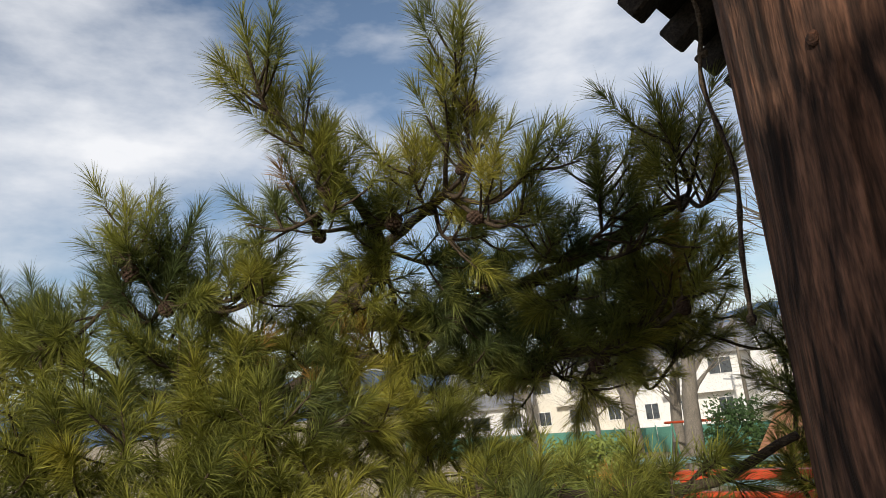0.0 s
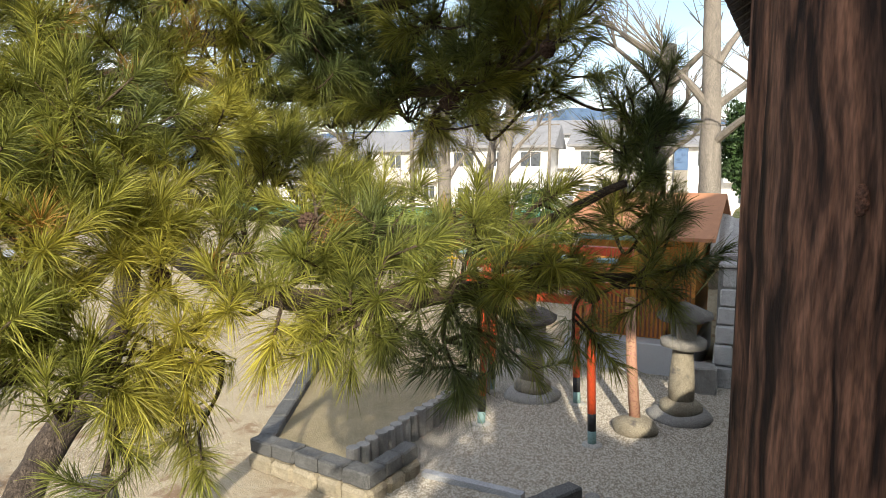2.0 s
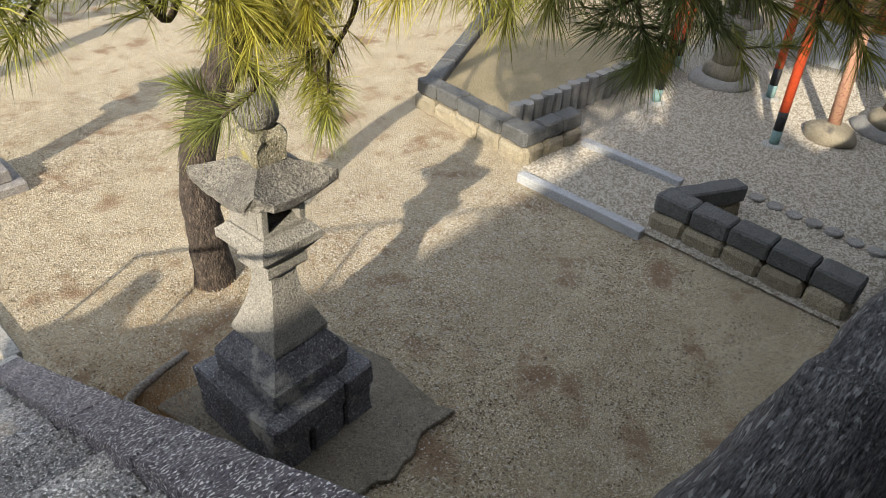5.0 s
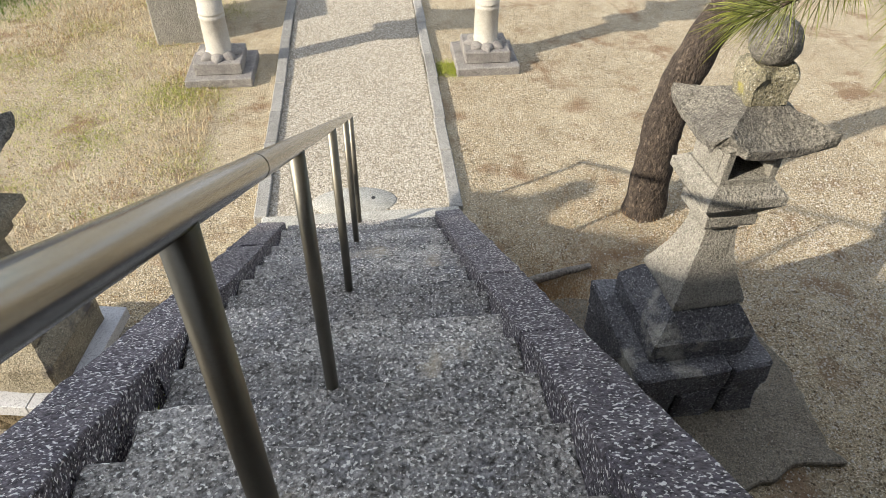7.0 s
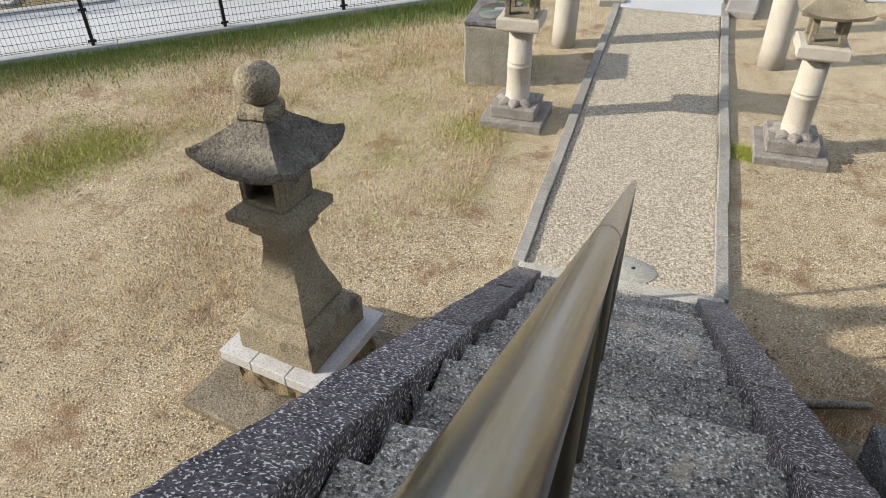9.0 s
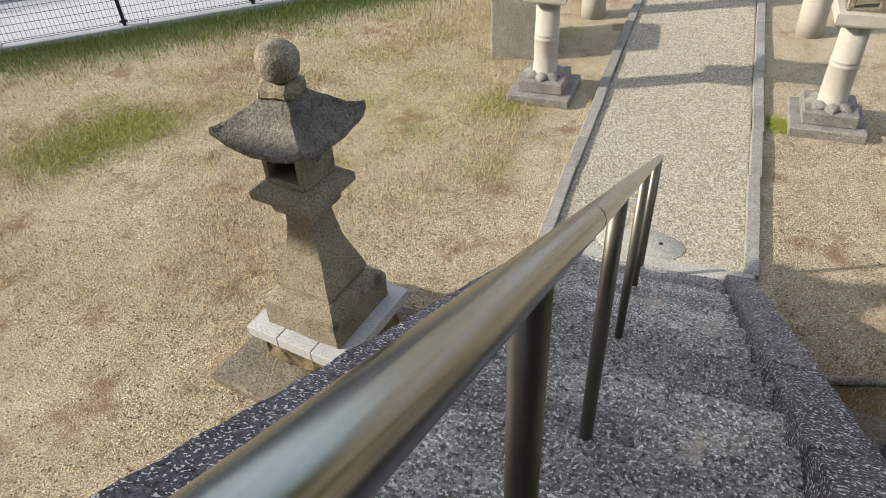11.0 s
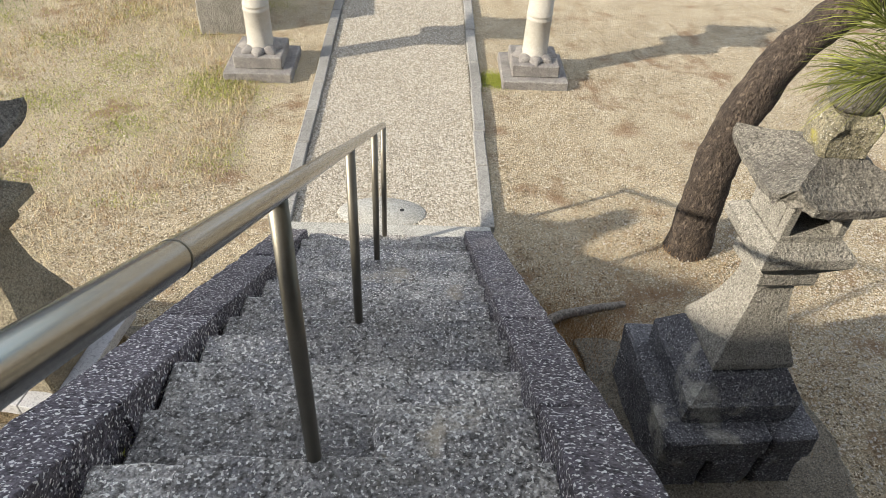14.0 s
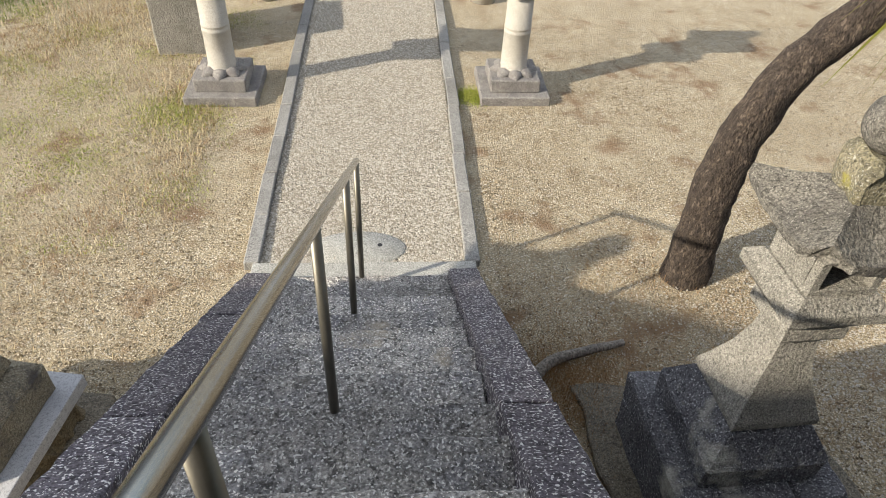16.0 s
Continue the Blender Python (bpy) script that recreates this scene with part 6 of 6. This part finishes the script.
def straw_field(rng, n):
    x = rng.random(n) * 9 - 10.5
    y = rng.random(n) * 8 - 1.5
    keep = (0.653 * (x + 8.08) - 0.757 * (y - 3.6) > 0.25) & (x < -1.0) & (np.sin(x * 1.7 + 1) * np.cos(y * 1.3) + 0.6 * rng.normal(size=n) > 0.1)
    return np.stack([x[keep], y[keep]], 1)


def green_patch(rng, n):
    c = np.array([(-3.6, 3.4), (-3.0, 2.2), (-1.9, 2.75), (1.08, 3.1)])
    i = rng.integers(0, len(c), n)
    return c[i] + rng.normal(size=(n, 2)) * np.array([[0.9], [0.6], [0.25], [0.09]])[i]


blades("grass", "green grass strip along the fence foot", along_fence, 60000, M_GRASS, 0.085, 0.004, 1)
blades("dry_grass", "flattened dry straw-coloured grass", straw_field, 110000, M_STRAW, 0.06, 0.0034, 2, 1.05)
def moss_patch(rng, n):
    c = np.array([(-6.19, 0.78), (-6.40, 0.30), (-5.92, 1.29)])
    return c[rng.integers(0, 3, n)] + rng.normal(size=(n, 2)) * (0.36, 0.24)


blades("clover_patch", "yellow-green patch of clover in the dry grass", moss_patch, 18000, M_CLOVER, 0.018, 0.006, 21, 0.6)
blades("grass_patch", "small tufts of green grass and clover", green_patch, 12000, M_CLOVER, 0.022, 0.004, 3, 0.6)


def pebbles(name, label, region, n, size, mat_, seed, z=0.018):
    rng = np.random.default_rng(seed)
    pts = region(rng, n)
    n = len(pts)
    s = size * (0.5 + rng.random(n) ** 2)
    base = np.array([(1, 0, 0), (0, 1, 0), (-1, 0, 0), (0, -1, 0), (0, 0, 0.75)])
    a = rng.random(n) * 6.283
    c, sn = np.cos(a), np.sin(a)
    q = base[None] * s[:, None, None] * (0.7 + 0.6 * rng.random((n, 5, 1)))
    x = q[..., 0] * c[:, None] - q[..., 1] * sn[:, None] + pts[:, :1]
    y = q[..., 0] * sn[:, None] + q[..., 1] * c[:, None] + pts[:, 1:2]
    zz = q[..., 2] + z - 0.001
    verts = np.stack([x, y, zz], -1).reshape(-1, 3)
    k = np.arange(n)[:, None] * 5
    tris = np.array([(0, 1, 4), (1, 2, 4), (2, 3, 4), (3, 0, 4)])
    faces = (k[:, None] + tris[None]).reshape(-1, 3)
    o = new(name, poly_mesh(name, verts, faces, mat_))
    return tagged(o, label, "gravel", kind="stuff")


M_PEBBLE_DARK = material("dark_pebble", (0.24, 0.205, 0.15), (0.34, 0.30, 0.23), 30, 0.9, 0.0, 60)
pebbles("path_gravel", "loose pale crushed stone on the path", lambda r, n: np.stack([r.random(n) * 1.57 - 0.785, 0.42 + 7.2 * r.random(n) ** 1.3], 1), 52000, 0.0105, M_PEBBLE, 1)
pebbles("yard_gravel", "loose grey gravel in the shrine yard", lambda r, n: np.stack([6.2 + 6.8 * r.random(n) ** 1.3, -0.3 - 3.8 * r.random(n)], 1), 60000, 0.016, M_PEBBLE, 2)
pebbles("yard_gravel_dark", "darker stones among the yard gravel", lambda r, n: np.stack([6.2 + 6.8 * r.random(n) ** 1.3, -0.3 - 3.8 * r.random(n)], 1), 46000, 0.016, M_PEBBLE_DARK, 12)
pebbles("path_gravel_dark", "darker stones among the path gravel", lambda r, n: np.stack([r.random(n) * 1.57 - 0.785, 0.42 + 7.2 * r.random(n) ** 1.3], 1), 34000, 0.0105, M_PEBBLE_DARK, 13)
def open_soil(r, n):
    x, y = r.random(n) * 16 - 8, r.random(n) * 9 - 4
    keep = (np.abs(x) > 1.0) & (0.653 * (x + 8.08) - 0.757 * (y - 3.6) > 0.3) & (np.abs(x) + 0.5 * np.abs(r.normal(size=n)) < 8) & (x < 6.0) & ((y > -3.6) | (x < 0)) & (np.sin(x * 2.3 + 2 * np.sin(y * 1.7)) * np.cos(y * 2.9 + np.sin(x * 3.1)) + 0.7 * r.normal(size=n) > -0.25)
    return np.stack([x[keep], y[keep]], 1)


M_CRUMB_DARK = material("dark_soil_crumb", (0.12, 0.09, 0.055), (0.22, 0.165, 0.10), 20, 0.95, 0.0, 60)
M_NEEDLE_FALLEN = material("fallen_needle", (0.25, 0.14, 0.06), (0.35, 0.22, 0.10), 9, 0.9, 0.0, 60)
pebbles("soil_gravel", "scattered small stones on the soil", lambda r, n: np.stack([4.2 + 1.2 * r.normal(size=n), -0.7 + 1.1 * r.normal(size=n)], 1), 14000, 0.009, M_PEBBLE, 3, 0.004)
pebbles("soil_grit", "fine pale grit on the soil", open_soil, 90000, 0.006, M_PEBBLE, 4, 0.004)
pebbles("soil_crumbs", "dark crumbs of soil and leaf litter", open_soil, 100000, 0.0085, M_CRUMB_DARK, 5, 0.004)


def under_pine(rng, n):
    return np.stack([1.9 + 0.9 * rng.normal(size=n), -0.6 + 0.7 * rng.normal(size=n)], 1)


def by_root(rng, n):
    return np.stack([1.35 + 0.25 * rng.normal(size=n), -0.75 + 0.2 * rng.normal(size=n)], 1)


blades("fallen_needles", "brown fallen pine needles on the soil", under_pine, 9000, M_NEEDLE_FALLEN, 0.07, 0.0014, 8, 1.07)
blades("needle_litter", "brown needle litter by the fallen branch", by_root, 3500, M_NEEDLE_FALLEN, 0.08, 0.0016, 9, 1.07)
for px, py, pz, n in ((0.55, -2.30, 1.50, 700), (0.57, -2.62, 1.70, 160), (0.57, -1.45, 1.02, 200), (-0.52, -2.9, 1.87, 120)):
    tuft_ob = blades("stair_moss", "yellow-green moss and weeds in the stair joint", lambda r, k: np.stack([0.045 * r.normal(size=k), 0.05 * r.normal(size=k)], 1), n, M_CLOVER, 0.028, 0.003, 31 + n, 0.6)
    tuft_ob.location = (px, py, pz)


def litter_field(rng, n):
    p = straw_field(rng, n)
    keep = np.sin(p[:, 0] * 2.9 + 1.3 * np.sin(p[:, 1] * 2.1)) + 0.8 * rng.normal(size=len(p)) > 0.2
    return p[keep]


def weed_field(rng, n):
    x, y = rng.random(n) * 6.5 - 7.8, rng.random(n) * 5.0 + 0.6
    keep = (0.653 * (x + 8.08) - 0.757 * (y - 3.6) > 0.3) & (np.sin(x * 3.7 + y) * np.sin(y * 4.3 - x * 1.1) + 0.35 * rng.normal(size=n) > 0.45)
    return np.stack([x[keep], y[keep]], 1)


blades("leaf_litter", "brown leaf litter in the dry grass", litter_field, 130000, M_NEEDLE_FALLEN, 0.035, 0.004, 41, 1.07)
blades("weeds", "patchy low green weeds in the dry grass", weed_field, 90000, M_CLOVER, 0.02, 0.004, 42, 0.6)
